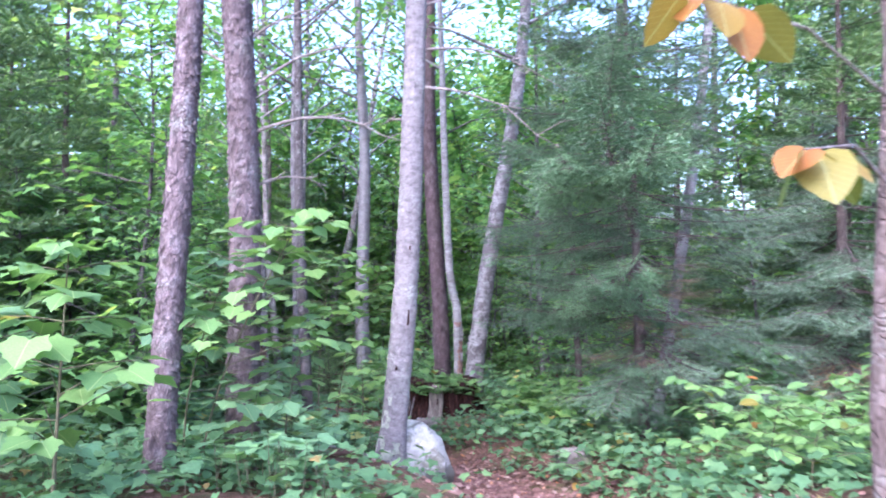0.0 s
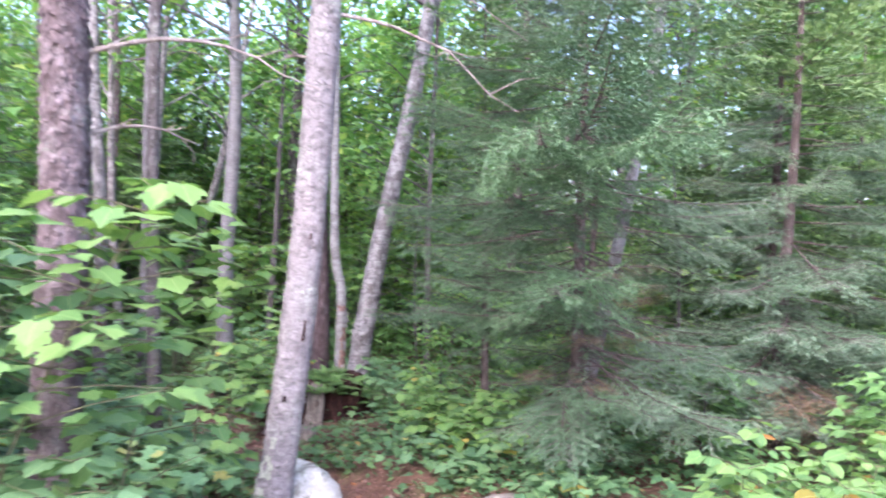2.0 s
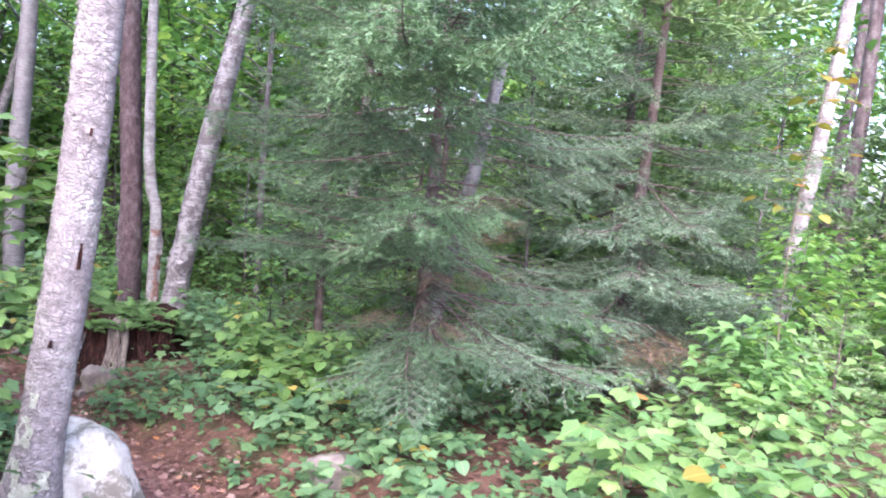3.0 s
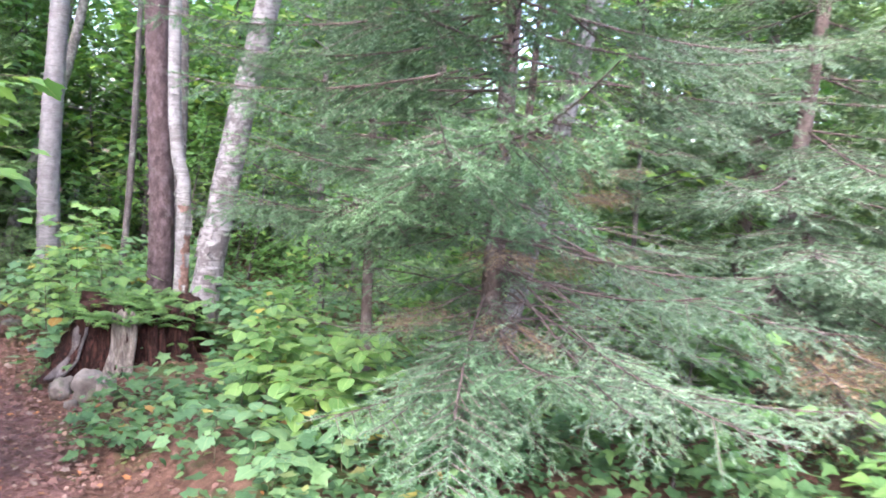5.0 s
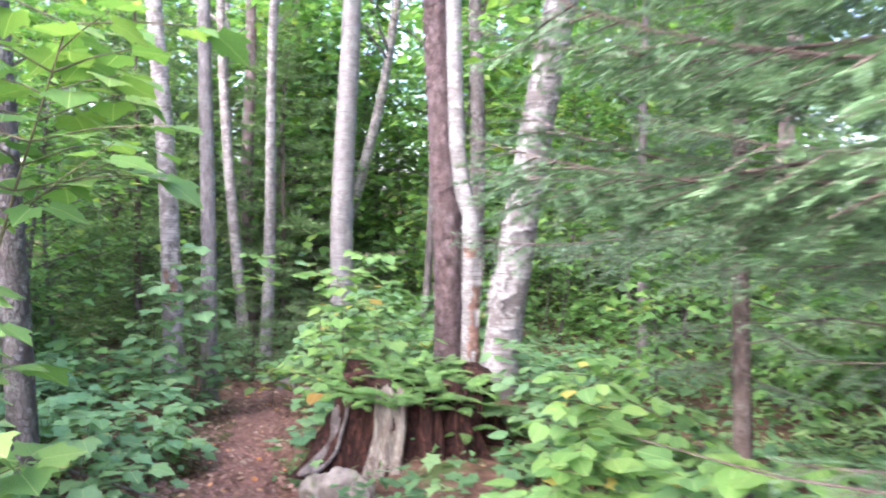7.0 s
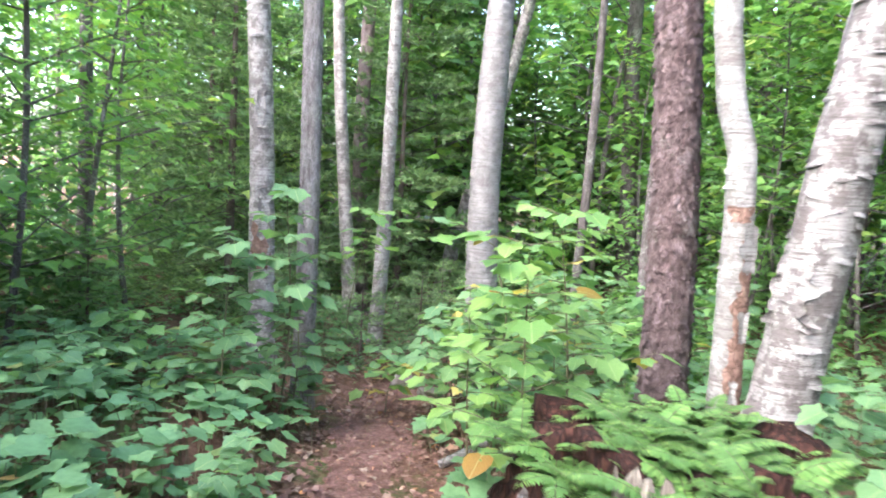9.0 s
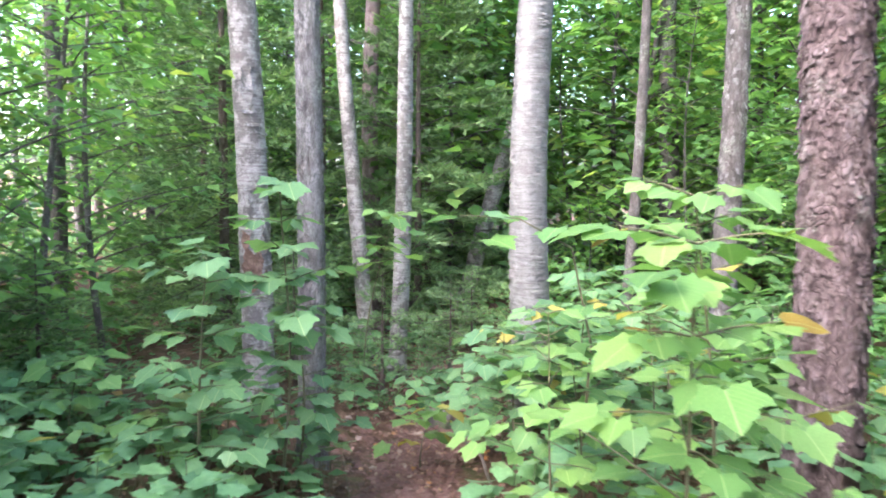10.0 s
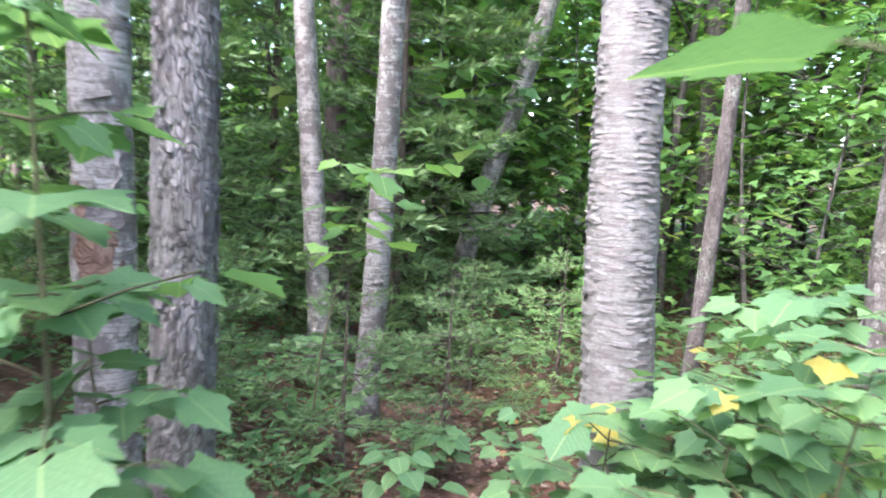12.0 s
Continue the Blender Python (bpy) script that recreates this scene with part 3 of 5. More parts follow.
for az, half, z0, z1, k in ((-0.95, 0.75, 0.08, 0.52, 1), (-0.95, 0.6, 0.5, 0.9, 2), (-0.75, 0.5, 0.86, 1.16, 9), (-1.4, 0.3, 0.02, 0.3, 10)):
    torn_patch(birch_e, birch_e_axis, birch_e_rad, az, half, z0, z1, INNER_BARK, k, 1.11, label="torn reddish inner bark")
for az, half, z0, z1, k in ((-0.95, 0.3, 0.62, 0.78, 3), (-0.85, 0.5, 0.98, 1.22, 11), (-1.25, 0.22, 0.3, 0.42, 12)):
    torn_patch(birch_e, birch_e_axis, birch_e_rad, az, half, z0, z1, WHITE_BIRCH, k, 1.14, 0.6, label="loose white curl of bark")
torn_patch(birch_e, birch_e_axis, birch_e_rad, -1.5, 0.9, 1.24, 1.32, INNER_BARK, 4, 1.03, label="dark band of bare bark")
torn_patch(birch_d, birch_d_axis, birch_d_rad, -2.3, 0.6, 0.7, 1.05, BIRCH, 5, 1.03, 0.5, label="loose curl of pale bark")
torn_patch(birch_i, birch_i_axis, birch_i_rad, -1.2, 0.7, 0.9, 1.35, INNER_BARK, 6, 1.02, label="bare tan inner bark")
torn_patch(birch_i, birch_i_axis, birch_i_rad, -0.9, 0.4, 1.2, 1.6, GREY_BIRCH, 7, 1.03, 0.3, label="loose white curl of bark")
torn_patch(birch_i, birch_i_axis, birch_i_rad, -1.1, 0.3, 2.35, 2.6, GREY_BIRCH, 8, 1.03, 0.35, label="loose white curl of bark")

for k, (az, half, z0, z1) in enumerate([(-1.12, 0.09, 1.3, 1.44), (-1.75, 0.07, 0.88, 0.92), (-1.35, 0.06, 2.0, 2.04)]):
    torn_patch(fir_a, fir_a_axis, fir_a_rad, az, half, z0, z1, ROT, 30 + k, 1.02, label="dark split in the bark")
for k, (az, half, z0, z1) in enumerate([(-2.2, 0.32, 0.34, 0.50), (-2.35, 0.35, 0.12, 0.27), (-1.8, 0.3, 0.05, 0.14), (-2.0, 0.18, 0.55, 0.63), (-1.2, 0.25, 0.1, 0.2)]):
    torn_patch(fir_a, fir_a_axis, fir_a_rad, az, half, z0, z1, LICHEN, 40 + k, 1.03, 0.15, label="pale crust of lichen")

# dead limbs on the nearest trunks
for k, (z, a, ln, up) in enumerate([(3.9, 0.15, 1.5, -0.25), (3.55, -0.1, 1.35, -0.45), (4.3, 0.3, 1.4, 0.1), (4.6, 2.9, 0.9, 0.2), (3.2, 2.5, 0.4, 0.1), (5.0, -0.3, 1.6, 0.1)]):
    root = [np.interp(z, fir_a_axis[:, 2], fir_a_axis[:, i]) for i in (0, 1)] + [z]
    bare_branch(fir_a, root, [root[0] + ln * math.cos(a), root[1] + ln * math.sin(a), z + up * ln], 0.016, 0.12, 40 + k, 5)
for k, (z, a, ln, up) in enumerate([(2.75, -0.05, 1.35, -0.05), (3.1, 0.1, 1.3, 0.3), (3.5, 0.2, 1.0, 0.35), (2.3, 0.4, 0.7, 0.1), (3.3, 3.0, 0.8, 0.2)]):
    root = [np.interp(z, pine_2_axis[:, 2], pine_2_axis[:, i]) for i in (0, 1)] + [z]
    bare_branch(pine_2, root, [root[0] + ln * math.cos(a), root[1] + ln * math.sin(a), z + up * ln], 0.018, 0.15, 60 + k, 4)


# ---- spruces
def spruce_branch_mesh(name, L, seed, step, nlen, nwid, needle, bare=0.28, second=True, hang=(-0.62, 0.02), whole=True):
    """A drooping bough: axis, hanging side shoots, needles close along every shoot."""
    g = np.random.RandomState(seed)
    segs, wood = [], []
    s = np.linspace(0, 1, 10)
    ax = np.stack([s * L, 0.03 * L * np.sin(s * 3 + seed), L * (-0.20 * s + 0.16 * s ** 3)], -1)
    wood.append((*tube(ax, 0.0055 * L ** 0.7 * (1 - 0.88 * s) + 0.001, 5), SPRUCE_BARK))

    def along(t):
        return np.array([np.interp(t, s, ax[:, i]) for i in range(3)])

    segs.append((along(0.6), along(1.0)))
    n = int(L / 0.055)
    for i in range(n):
        t = 0.10 + 0.88 * i / n
        side = 1 if i % 2 else -1
        ln = (0.12 + 0.27 * L) * (1.02 - t) ** 0.7 * g.uniform(0.6, 1.2) * min(1, t * 3.2) + 0.03
        a = side * g.uniform(0.65, 1.05)
        p = along(t)
        d = np.array([math.cos(a), math.sin(a), g.uniform(*hang)])
        q = p + d * ln
        if whole:
            wood.append((*tube([p, (p + q) / 2 + [0, 0, 0.03 * ln], q], [0.0035, 0.0025, 0.001], 3), SPRUCE_BARK))
        green = t > bare * g.uniform(0.75, 1.2)
        segs.append((p + (q - p) * (0.1 if green else 0.72), q))
        if second and green and ln > 0.12:
            m = int(ln / (0.05 if whole else 0.07))
            for j in range(1, m):
                u = j / m
                b = a + (0.8 if j % 2 else -0.8)
                l2 = ln * 0.36 * (1.05 - u) * g.uniform(0.6, 1.3) + 0.035
                p2 = p + (q - p) * u
                segs.append((p2, p2 + np.array([math.cos(b), math.sin(b), g.uniform(-0.85, -0.05)]) * l2))
    A, D = [], []
    for p, q in segs:
        ln = np.linalg.norm(q - p)
        k = max(2, int(ln / step))
        u = (np.arange(k) + g.uniform(0, 1, k)) / k
        A.append(p + (q - p) * u[:, None])
        D.append(np.repeat([(q - p) / ln], k, 0))
    A, D = np.concatenate(A), np.concatenate(D)
    pieces = list(wood)
    az, el = np.arctan2(D[:, 1], D[:, 0]), np.arcsin(np.clip(D[:, 2], -1, 1))
    m = len(A)
    tpl = np.array([(0, -0.5 * nwid / nlen, 0), (0, 0.5 * nwid / nlen, 0), (1, 0, 0.0)])
    for off, up in ((0.75, 0.1), (-0.75, 0.1), (0.1, 0.6)):
        pieces.append((*scattered(tpl, np.array([(0, 1, 2)]), A, az + off + g.normal(0, 0.2, m), el + up + g.normal(0, 0.25, m), g.uniform(-1.2, 1.2, m), nlen * g.uniform(0.75, 1.2, m)), needle))
    return raw_mesh(name, pieces) if whole else pieces


NEAR_BOUGHS = [spruce_branch_mesh("bough", L, 70 + i, 0.0105, 0.025, 0.0058, NEEDLE, 0.16) for i, L in enumerate((1.0, 1.3, 1.6, 2.1))]
BARE_BOUGHS = [spruce_branch_mesh("bough", L, 76 + i, 0.0105, 0.025, 0.0058, SILVER_NEEDLE, 0.36) for i, L in enumerate((1.6, 2.1))]
LONG_BOUGHS = [spruce_branch_mesh("bough", 3.0, 66 + i, 0.011, 0.032, 0.0085, NEEDLE, 0.5, hang=(-0.3, 0.05)) for i in range(2)]
MID_BOUGHS = [spruce_branch_mesh("bough", L, 80 + i, 0.017, 0.030, 0.0078, SILVER_NEEDLE, 0.12) for i, L in enumerate((0.9, 1.3, 1.8))]
FAR_BOUGHS = [spruce_branch_mesh("bough", L, 90 + i, 0.09, 0.125, 0.034, DARK_NEEDLE, 0.1, False, (-0.4, 0.05), False) for i, L in enumerate((0.8, 1.2, 1.7))]
LOW_BOUGHS = [spruce_branch_mesh("bough", L, 95 + i, 0.045, 0.055, 0.013, DARK_NEEDLE, 0.1, True, (-0.32, 0.05), False) for i, L in enumerate((0.4, 0.65))]
DRY_BOUGH = spruce_branch_mesh("dry_bough", 2.2, 99, 0.02, 0.024, 0.006, BROWN_NEEDLE, 0.45)
LENGTHS = {"near": (1.0, 1.3, 1.6, 2.1), "bare": (1.6, 2.1), "long": (3.0, 3.001), "mid": (0.9, 1.3, 1.8), "far": (0.8, 1.2, 1.7), "low": (0.4, 0.65)}
EYES = np.array([p[1:4] for p in PATH])
GAP_STEPS = np.concatenate([np.linspace(EYES[i], EYES[i + 1], 12) for i in range(len(EYES) - 1)])


def clear_of_walk(tip, room):
    return np.min(np.linalg.norm(GAP_STEPS - np.asarray(tip), axis=1)) > room


def spruce(name, label, x, y, lean, r, h, seed, level, reach, first=0.25, gap=0.2, bark=None, extra=(), bare_arc=None):
    """Spruce with whorls of boughs; reach(height above ground, azimuth) gives a bough's length."""
    g = np.random.RandomState(seed)
    zb = float(ground_z(x, y))
    tree = thing(name, x, y, zb, label, "tree", "spruces and firs")
    zs = np.arange(-0.1, h + 0.01, 0.15)
    ax = np.stack([lean * zs, 0.02 * np.sin(zs * 1.3), zs], -1)
    V, F = tube(ax, r * np.clip(1.04 - zs / h, 0.05, 1.1) * (1 + 0.35 * np.exp(-zs / 0.12)), 14, 0.06, seed)
    mesh_part("trunk", raw_mesh("trunk", [(V, F, bark or SPRUCE_BARK)]), tree)
    shade = {}
    z, a = first, g.uniform(0, 6)
    plan = [(math.radians(deg), zz, ln, 2.0 + 9 * math.sin(deg * 7.3)) for deg, zz, ln in extra]
    while z < h - 0.15:
        for k in range(g.randint(4, 7) if level == "near" else 4):
            a += 2.1 + g.uniform(-0.5, 0.5)
            zz = z + g.uniform(-0.08, 0.08)
            plan.append((a, zz, reach(zz, a) * g.uniform(0.75, 1.12), math.degrees(0.5 * (zz / h) - 0.16) + g.uniform(-9, 9)))
        z += gap * g.uniform(0.7, 1.3)
    for a, zz, ln, tilt in plan:
        for _ in range(6):
            mid = [x + lean * zz + math.cos(a) * ln * 0.7, y + math.sin(a) * ln * 0.7, zb + zz - 0.08 * ln]
            tip = [x + lean * zz + math.cos(a) * ln, y + math.sin(a) * ln, zb + zz - 0.05 * ln]
            if clear_of_walk(tip, 0.42) and clear_of_walk(mid, 0.5):
                break
            ln *= 0.82
        if ln < 0.2:
            continue
        own = level if zz < 4.0 else {"near": "mid", "mid": "far"}.get(level, level)
        if level == "near" and ln > 2.6:
            own = "long"
        elif bare_arc and ln > 1.2 and zz < 3.4 and math.cos(a - math.radians(bare_arc)) > 0.5:
            own = "bare"
        meshes = {"near": NEAR_BOUGHS, "bare": BARE_BOUGHS, "long": LONG_BOUGHS, "mid": MID_BOUGHS, "far": FAR_BOUGHS, "low": LOW_BOUGHS}[own]
        lengths = LENGTHS[own]
        i = int(np.argmin([abs(v - ln) for v in lengths]))
        sc = ln / lengths[i]
        m = Matrix.Translation((lean * zz, 0, zz)) @ Euler((radians(g.uniform(-14, 14)), -radians(tilt), a)).to_matrix().to_4x4() @ Matrix.Scale(sc, 4)
        if own in ("far", "low"):
            rot = np.array(m)
            for v, f, mat in meshes[i]:
                shade.setdefault(mat, []).append((v @ rot[:3, :3].T + rot[:3, 3], f))
        else:
            mesh_part("bough", meshes[i], tree, m=m)
    if shade:
        mesh_part("crown", raw_mesh("crown", [(v, f, mat) for mat, lot in shade.items() for v, f in lot]), tree, kind="stuff")
    return tree


def reach_near(zz, a):
    body = float(np.interp(zz, [0.4, 1.0, 1.6, 2.6, 3.4, 5.0, 6.5], [0.55, 0.8, 1.1, 1.5, 1.6, 1.2, 0.4]))
    if 1.7 < zz < 2.95 and math.cos(a - math.radians(300)) > 0.72:
        return 0.3
    if 0.9 < zz < 2.5 and math.cos(a - math.radians(250)) > 0.6:
        return 0.4
    if 0.7 < zz < 3.6 and math.cos(a - math.radians(-12)) > 0.45:
        return float(np.interp(zz, [0.7, 1.5, 2.6, 3.6], [1.3, 1.9, 2.0, 1.5]))
    toward = max(0.0, math.cos(a - math.radians(245)))
    return body + 0.6 * toward * float(np.interp(zz, [2.5, 3.0, 3.5, 4.2, 5], [0.3, 0.7, 1.0, 0.6, 0.2]))


spruce_s = spruce("spruce_tree", "bushy spruce with grey-green drooping boughs and bare lower twigs", 2.24, 8.33, -0.035, 0.068, 6.8, 31, "near", reach_near, 0.4, 0.19, bare_arc=-30, extra=[
    (155, 2.3, 1.9), (166, 1.78, 1.6), (148, 2.6, 2.0), (172, 2.45, 1.8), (150, 1.55, 1.7), (158, 1.68, 1.65), (143, 1.85, 1.6), (160, 2.8, 2.1), (176, 1.62, 1.5), (186, 1.8, 1.4), (180, 1.98, 1.5), (170, 1.95, 1.55),
    (244, 2.0, 2.15), (256, 2.05, 2.3), (236, 1.7, 1.95), (228, 1.9, 1.6), (277, 1.35, 1.65), (270, 1.3, 1.7), (246, 1.15, 2.1), (286, 1.3, 1.75), (262, 1.05, 1.7), (233, 1.05, 1.5), (220, 0.9, 1.4),
    (250, 3.2, 3.15), (257, 3.3, 3.2), (245, 3.35, 3.0), (254, 3.5, 2.9), (240, 3.15, 2.7),
    (295, 1.2, 1.85), (309, 1.0, 1.9)])
spruce_t = spruce("spruce_tree", "broad spruce with layered silvery-green boughs", 5.0, 9.3, 0.0, 0.085, 7.5, 32, "mid", lambda z, a: float(np.interp(z, [0.2, 1.5, 3, 5, 7.4], [1.8, 2.3, 2.1, 1.5, 0.3])) * (0.55 if math.cos(a - math.pi) > 0.45 else 1.0), 0.3, 0.19, extra=[(225, 0.9, 2.4), (240, 1.2, 2.5), (222, 1.4, 2.4), (218, 0.8, 2.2), (250, 1.6, 2.4), (232, 1.8, 2.5), (262, 1.3, 2.2), (220, 2.2, 2.4), (245, 2.4, 2.3)])
for a, zz, sc in ((243, 1.25, 1.08), (250, 1.0, 1.05), (236, 1.12, 1.0), (247, 0.8, 1.0)):
    mesh_part("dry_bough", DRY_BOUGH, spruce_t, "dry straw-coloured bough", m=Matrix.Translation((0, 0, zz)) @ Euler((0.1, 0.03, radians(a))).to_matrix().to_4x4() @ Matrix.Scale(sc, 4))
spruce_u = spruce("spruce_tree", "slim young spruce with thin lower boughs", 2.03, 10.97, -0.05, 0.055, 6.5, 33, "mid", lambda z, a: float(np.interp(z, [0.9, 1.6, 3, 5, 6.4], [0.5, 0.95, 1.25, 0.9, 0.3])), 0.95, 0.28, extra=[(189, 1.75, 1.6)])
spruce_v = spruce("spruce_tree", "spruce standing close behind the leaning birch", 3.9, 12.3, 0.0, 0.07, 7.5, 34, "far", lambda z, a: float(np.interp(z, [0.2, 1.5, 3, 5, 7.4], [1.2, 1.6, 1.5, 1.1, 0.3])), 0.4, 0.3)
spruce_w = spruce("spruce_tree", "spruce at the thicket's edge", 6.1, 11.2, 0.0, 0.09, 8.0, 35, "far", lambda z, a: float(np.interp(z, [0.2, 1.5, 3, 5, 7.9], [1.6, 1.9, 1.8, 1.3, 0.3])), 0.3, 0.2)
# bare twigs inside the near spruce
gz = np.random.RandomState(8)
for k in range(34):
    zz, a, ln = gz.uniform(0.5, 2.6), gz.uniform(0, 6.28), gz.uniform(0.4, 1.1)
    tip = (math.cos(a) * ln, math.sin(a) * ln, zz + gz.uniform(-0.15, 0.12))
    if clear_of_walk((2.24 + tip[0], 8.33 + tip[1], -0.45 + tip[2]), 0.5):
        bare_branch(spruce_s, (-0.035 * zz, 0, zz), tip, 0.008, 0.05, 300 + k, 3, SPRUCE_BARK)

for k in range(12):
    a, zz = gz.uniform(3.6, 6.8), gz.uniform(1.0, 2.3)
    mesh_part("dry_bough", DRY_BOUGH, spruce_s, "dry brown inner bough", m=Matrix.Translation((-0.035 * zz, 0, zz)) @ Euler((gz.uniform(-0.4, 0.4), gz.uniform(-0.1, 0.2), a)).to_matrix().to_4x4() @ Matrix.Scale(gz.uniform(0.35, 0.5), 4))


def fir_reach(z, a):
    return float(np.interp(z, [0.2, 1.5, 3, 5, 7.4], [1.5, 1.7, 1.5, 1.0, 0.25]))


fir_young = spruce("fir_tree", "dark young fir standing in the shade", -4.0, 20.2, 0.0, 0.06, 6.5, 36, "far", lambda z, a: float(np.interp(z, [0.2, 1.5, 3, 5, 6.5], [1.5, 1.6, 1.4, 0.9, 0.25])), 0.2, 0.2)
fir_tall = spruce("fir_tree", "dark fir standing in the shade", -7.6, 20.5, 0.0, 0.07, 7.5, 37, "far", fir_reach, 0.2, 0.22)
fir_low = spruce("fir_tree", "low dark fir seedling beside the trail", -3.3, 17.0, 0.0, 0.02, 1.3, 38, "low", lambda z, a: float(np.interp(z, [0.1, 0.7, 1.3], [0.7, 0.5, 0.12])), 0.1, 0.13)
rng = random.Random(5)
for x, y in [(-5.0, 23.8), (-4.9, 9.6), (-6.4, 10.9), (-5.2, 7.4), (-7.5, 8.0), (8.5, 12.5), (9.5, 9.0), (7.5, 15.0), (5.0, 16.0), (-9.0, 23.0), (-4.2, 25.0), (-5.9, 18.4), (-6.3, 22.0)]:
    src = fir_young if rng.random() < 0.5 else fir_tall
    copy_thing(src, pose(x, y, float(ground_z(x, y)), 0, 0, rng.uniform(0, 360)))
for x, y in [(-2.9, 18.0), (-4.3, 17.1), (-3.9, 16.4), (-3.0, 19.4), (-5.0, 14.6), (-2.2, 18.9), (5.5, 7.0)]:
    copy_thing(fir_low, pose(x, y, float(ground_z(x, y)), 0, 0, rng.uniform(0, 360)))


# ---- undergrowth: saplings whose leaves are each a piece of their own
def leaf_meshes(name, half, mat, stalk, droops):
    return [raw_mesh(name, [(*fan_leaf(half, d, f, 0.33, stalk), mat)]) for d, f in droops]


DROOPS = [(0.06, 0.05), (0.14, 0.12), (0.22, 0.06), (0.10, 0.16)]
MAPLE = leaf_meshes("leaf", MAPLE_HALF, LEAF, 0.30, DROOPS)
MAPLE_BRIGHT = leaf_meshes("leaf", MAPLE_HALF, LEAF_BRIGHT, 0.30, DROOPS)
# yellower green than LEAF: sunlight on the leaves put into their colour
LEAF_SUN = leaf_material("sunlit_leaf", [(0.0, (0.09, 0.185, 0.058)), (0.55, (0.13, 0.245, 0.07)), (1.0, (0.195, 0.305, 0.088))])
MAPLE_SUN = leaf_meshes("leaf", MAPLE_HALF, LEAF_SUN, 0.30, DROOPS)
MAPLE_YELLOW = leaf_meshes("leaf", MAPLE_HALF, LEAF_YELLOW, 0.30, DROOPS)
OVATE = leaf_meshes("leaf", OVATE_HALF, LEAF, 0.15, DROOPS)
OVATE_BRIGHT = leaf_meshes("leaf", OVATE_HALF, LEAF_BRIGHT, 0.15, DROOPS)
OVATE_SUN = leaf_meshes("leaf", OVATE_HALF, LEAF_SUN, 0.15, DROOPS)
OVATE_ORANGE = leaf_meshes("leaf", OVATE_HALF, LEAF_ORANGE, 0.12, DROOPS)


def sapling(name, label, x, y, h, seed, leaves, size, spread, tiers, lean=(0.0, 0.0), r=0.008, low=0.3, odd=None, odd_share=0.0, category="sapling", group="", per=3, base_z=None, room=0.34):
    """A thin stem with opposite side twigs in tiers; every leaf is a piece of its own."""
    g = np.random.RandomState(seed)
    zb = float(ground_z(x, y)) if base_z is None else base_z
    plant = thing(name, x, y, zb, label, category, group)
    s = np.linspace(0, 1, 9)
    wx, wy = g.uniform(-0.04, 0.04, 2)
    ax = np.stack([lean[0] * s ** 1.5 + wx * h * np.sin(s * 4), lean[1] * s ** 1.5 + wy * h * np.sin(s * 3.3), h * s - 0.02], -1)
    pieces = [(*tube(ax, r * (1.1 - 0.85 * s), 6), GREEN_STEM)]
    spots, twigs = [], []
    a = g.uniform(0, 6.28)
    for k in range(tiers):
        f = low + (1 - low) * (k + g.uniform(-0.2, 0.2)) / max(1, tiers - 1)
        f = min(1.0, max(0.12, f))
        p = np.array([np.interp(f, s, ax[:, i]) for i in range(3)])
        a += math.pi / 2 + g.uniform(-0.5, 0.5)
        for b in (a, a + math.pi):
            b += g.uniform(-0.4, 0.4)
            ln = spread * g.uniform(0.5, 1.1) * (1.15 - 0.75 * f)
            q = p + np.array([math.cos(b) * ln, math.sin(b) * ln, ln * g.uniform(0.05, 0.45)])
            twigs.append((*tube([p, (p + q) / 2 + [0, 0, 0.03 * ln], q], [r * 0.4, r * 0.3, r * 0.2], 4), GREEN_STEM))
            spots.append((q, b, 1.0))
            for u in np.linspace(0.35, 0.85, max(1, (per - 1) // 2)):
                m = p + (q - p) * u
                spots.append((m, b + g.uniform(0.6, 1.3), 0.85))
                spots.append((m, b - g.uniform(0.6, 1.3), 0.85))
    for b in (a, a + 1.6, a + 3.2, a + 4.7):
        spots.append((ax[-1], b, 0.75))
    mesh_part("stem", raw_mesh("stem", pieces), plant)
    if h > 1.5:
        for tw in twigs:
            mesh_part("twig", raw_mesh("twig", [tw]), plant)
    else:
        mesh_part("branchwork", raw_mesh("branchwork", twigs), plant, kind="stuff")
    for p, b, big in spots:
        world = np.array([x, y, zb]) + p + np.array([math.cos(b), math.sin(b), 0]) * size * 0.7
        if not clear_of_walk(world, room) or world[2] < ground_z(world[0], world[1]) + 0.02:
            continue
        pool = odd if odd and g.uniform() < odd_share else leaves
        sc = size * big * g.uniform(0.7, 1.25)
        m = Matrix.Translation(p) @ Euler((g.uniform(-0.3, 0.3), g.uniform(-0.15, 0.55), b)).to_matrix().to_4x4() @ Matrix.Scale(sc, 4)
        mesh_part("leaf", pool[g.randint(len(pool))], plant, m=m)
    return plant


# by the start of the walk
sapling("maple_sapling", "leafy young maple with broad pale-green leaves, a few turning orange", -1.88, 3.55, 1.42, 101, MAPLE_BRIGHT, 0.155, 0.6, 9, (0.08, 0.0), 0.011, 0.35, MAPLE_YELLOW, 0.03, per=5)
sapling("maple_sapling", "leafy young maple beside the pine's foot", -2.5, 3.9, 1.1, 102, MAPLE, 0.14, 0.55, 8, (0.2, -0.1), 0.01, 0.2, per=5)
sapling("maple_sapling", "young maple reaching broad flat leaves past the pine trunk", -1.8, 5.45, 2.0, 103, MAPLE_BRIGHT, 0.145, 0.95, 13, (0.75, 0.0), 0.011, 0.45, per=5)
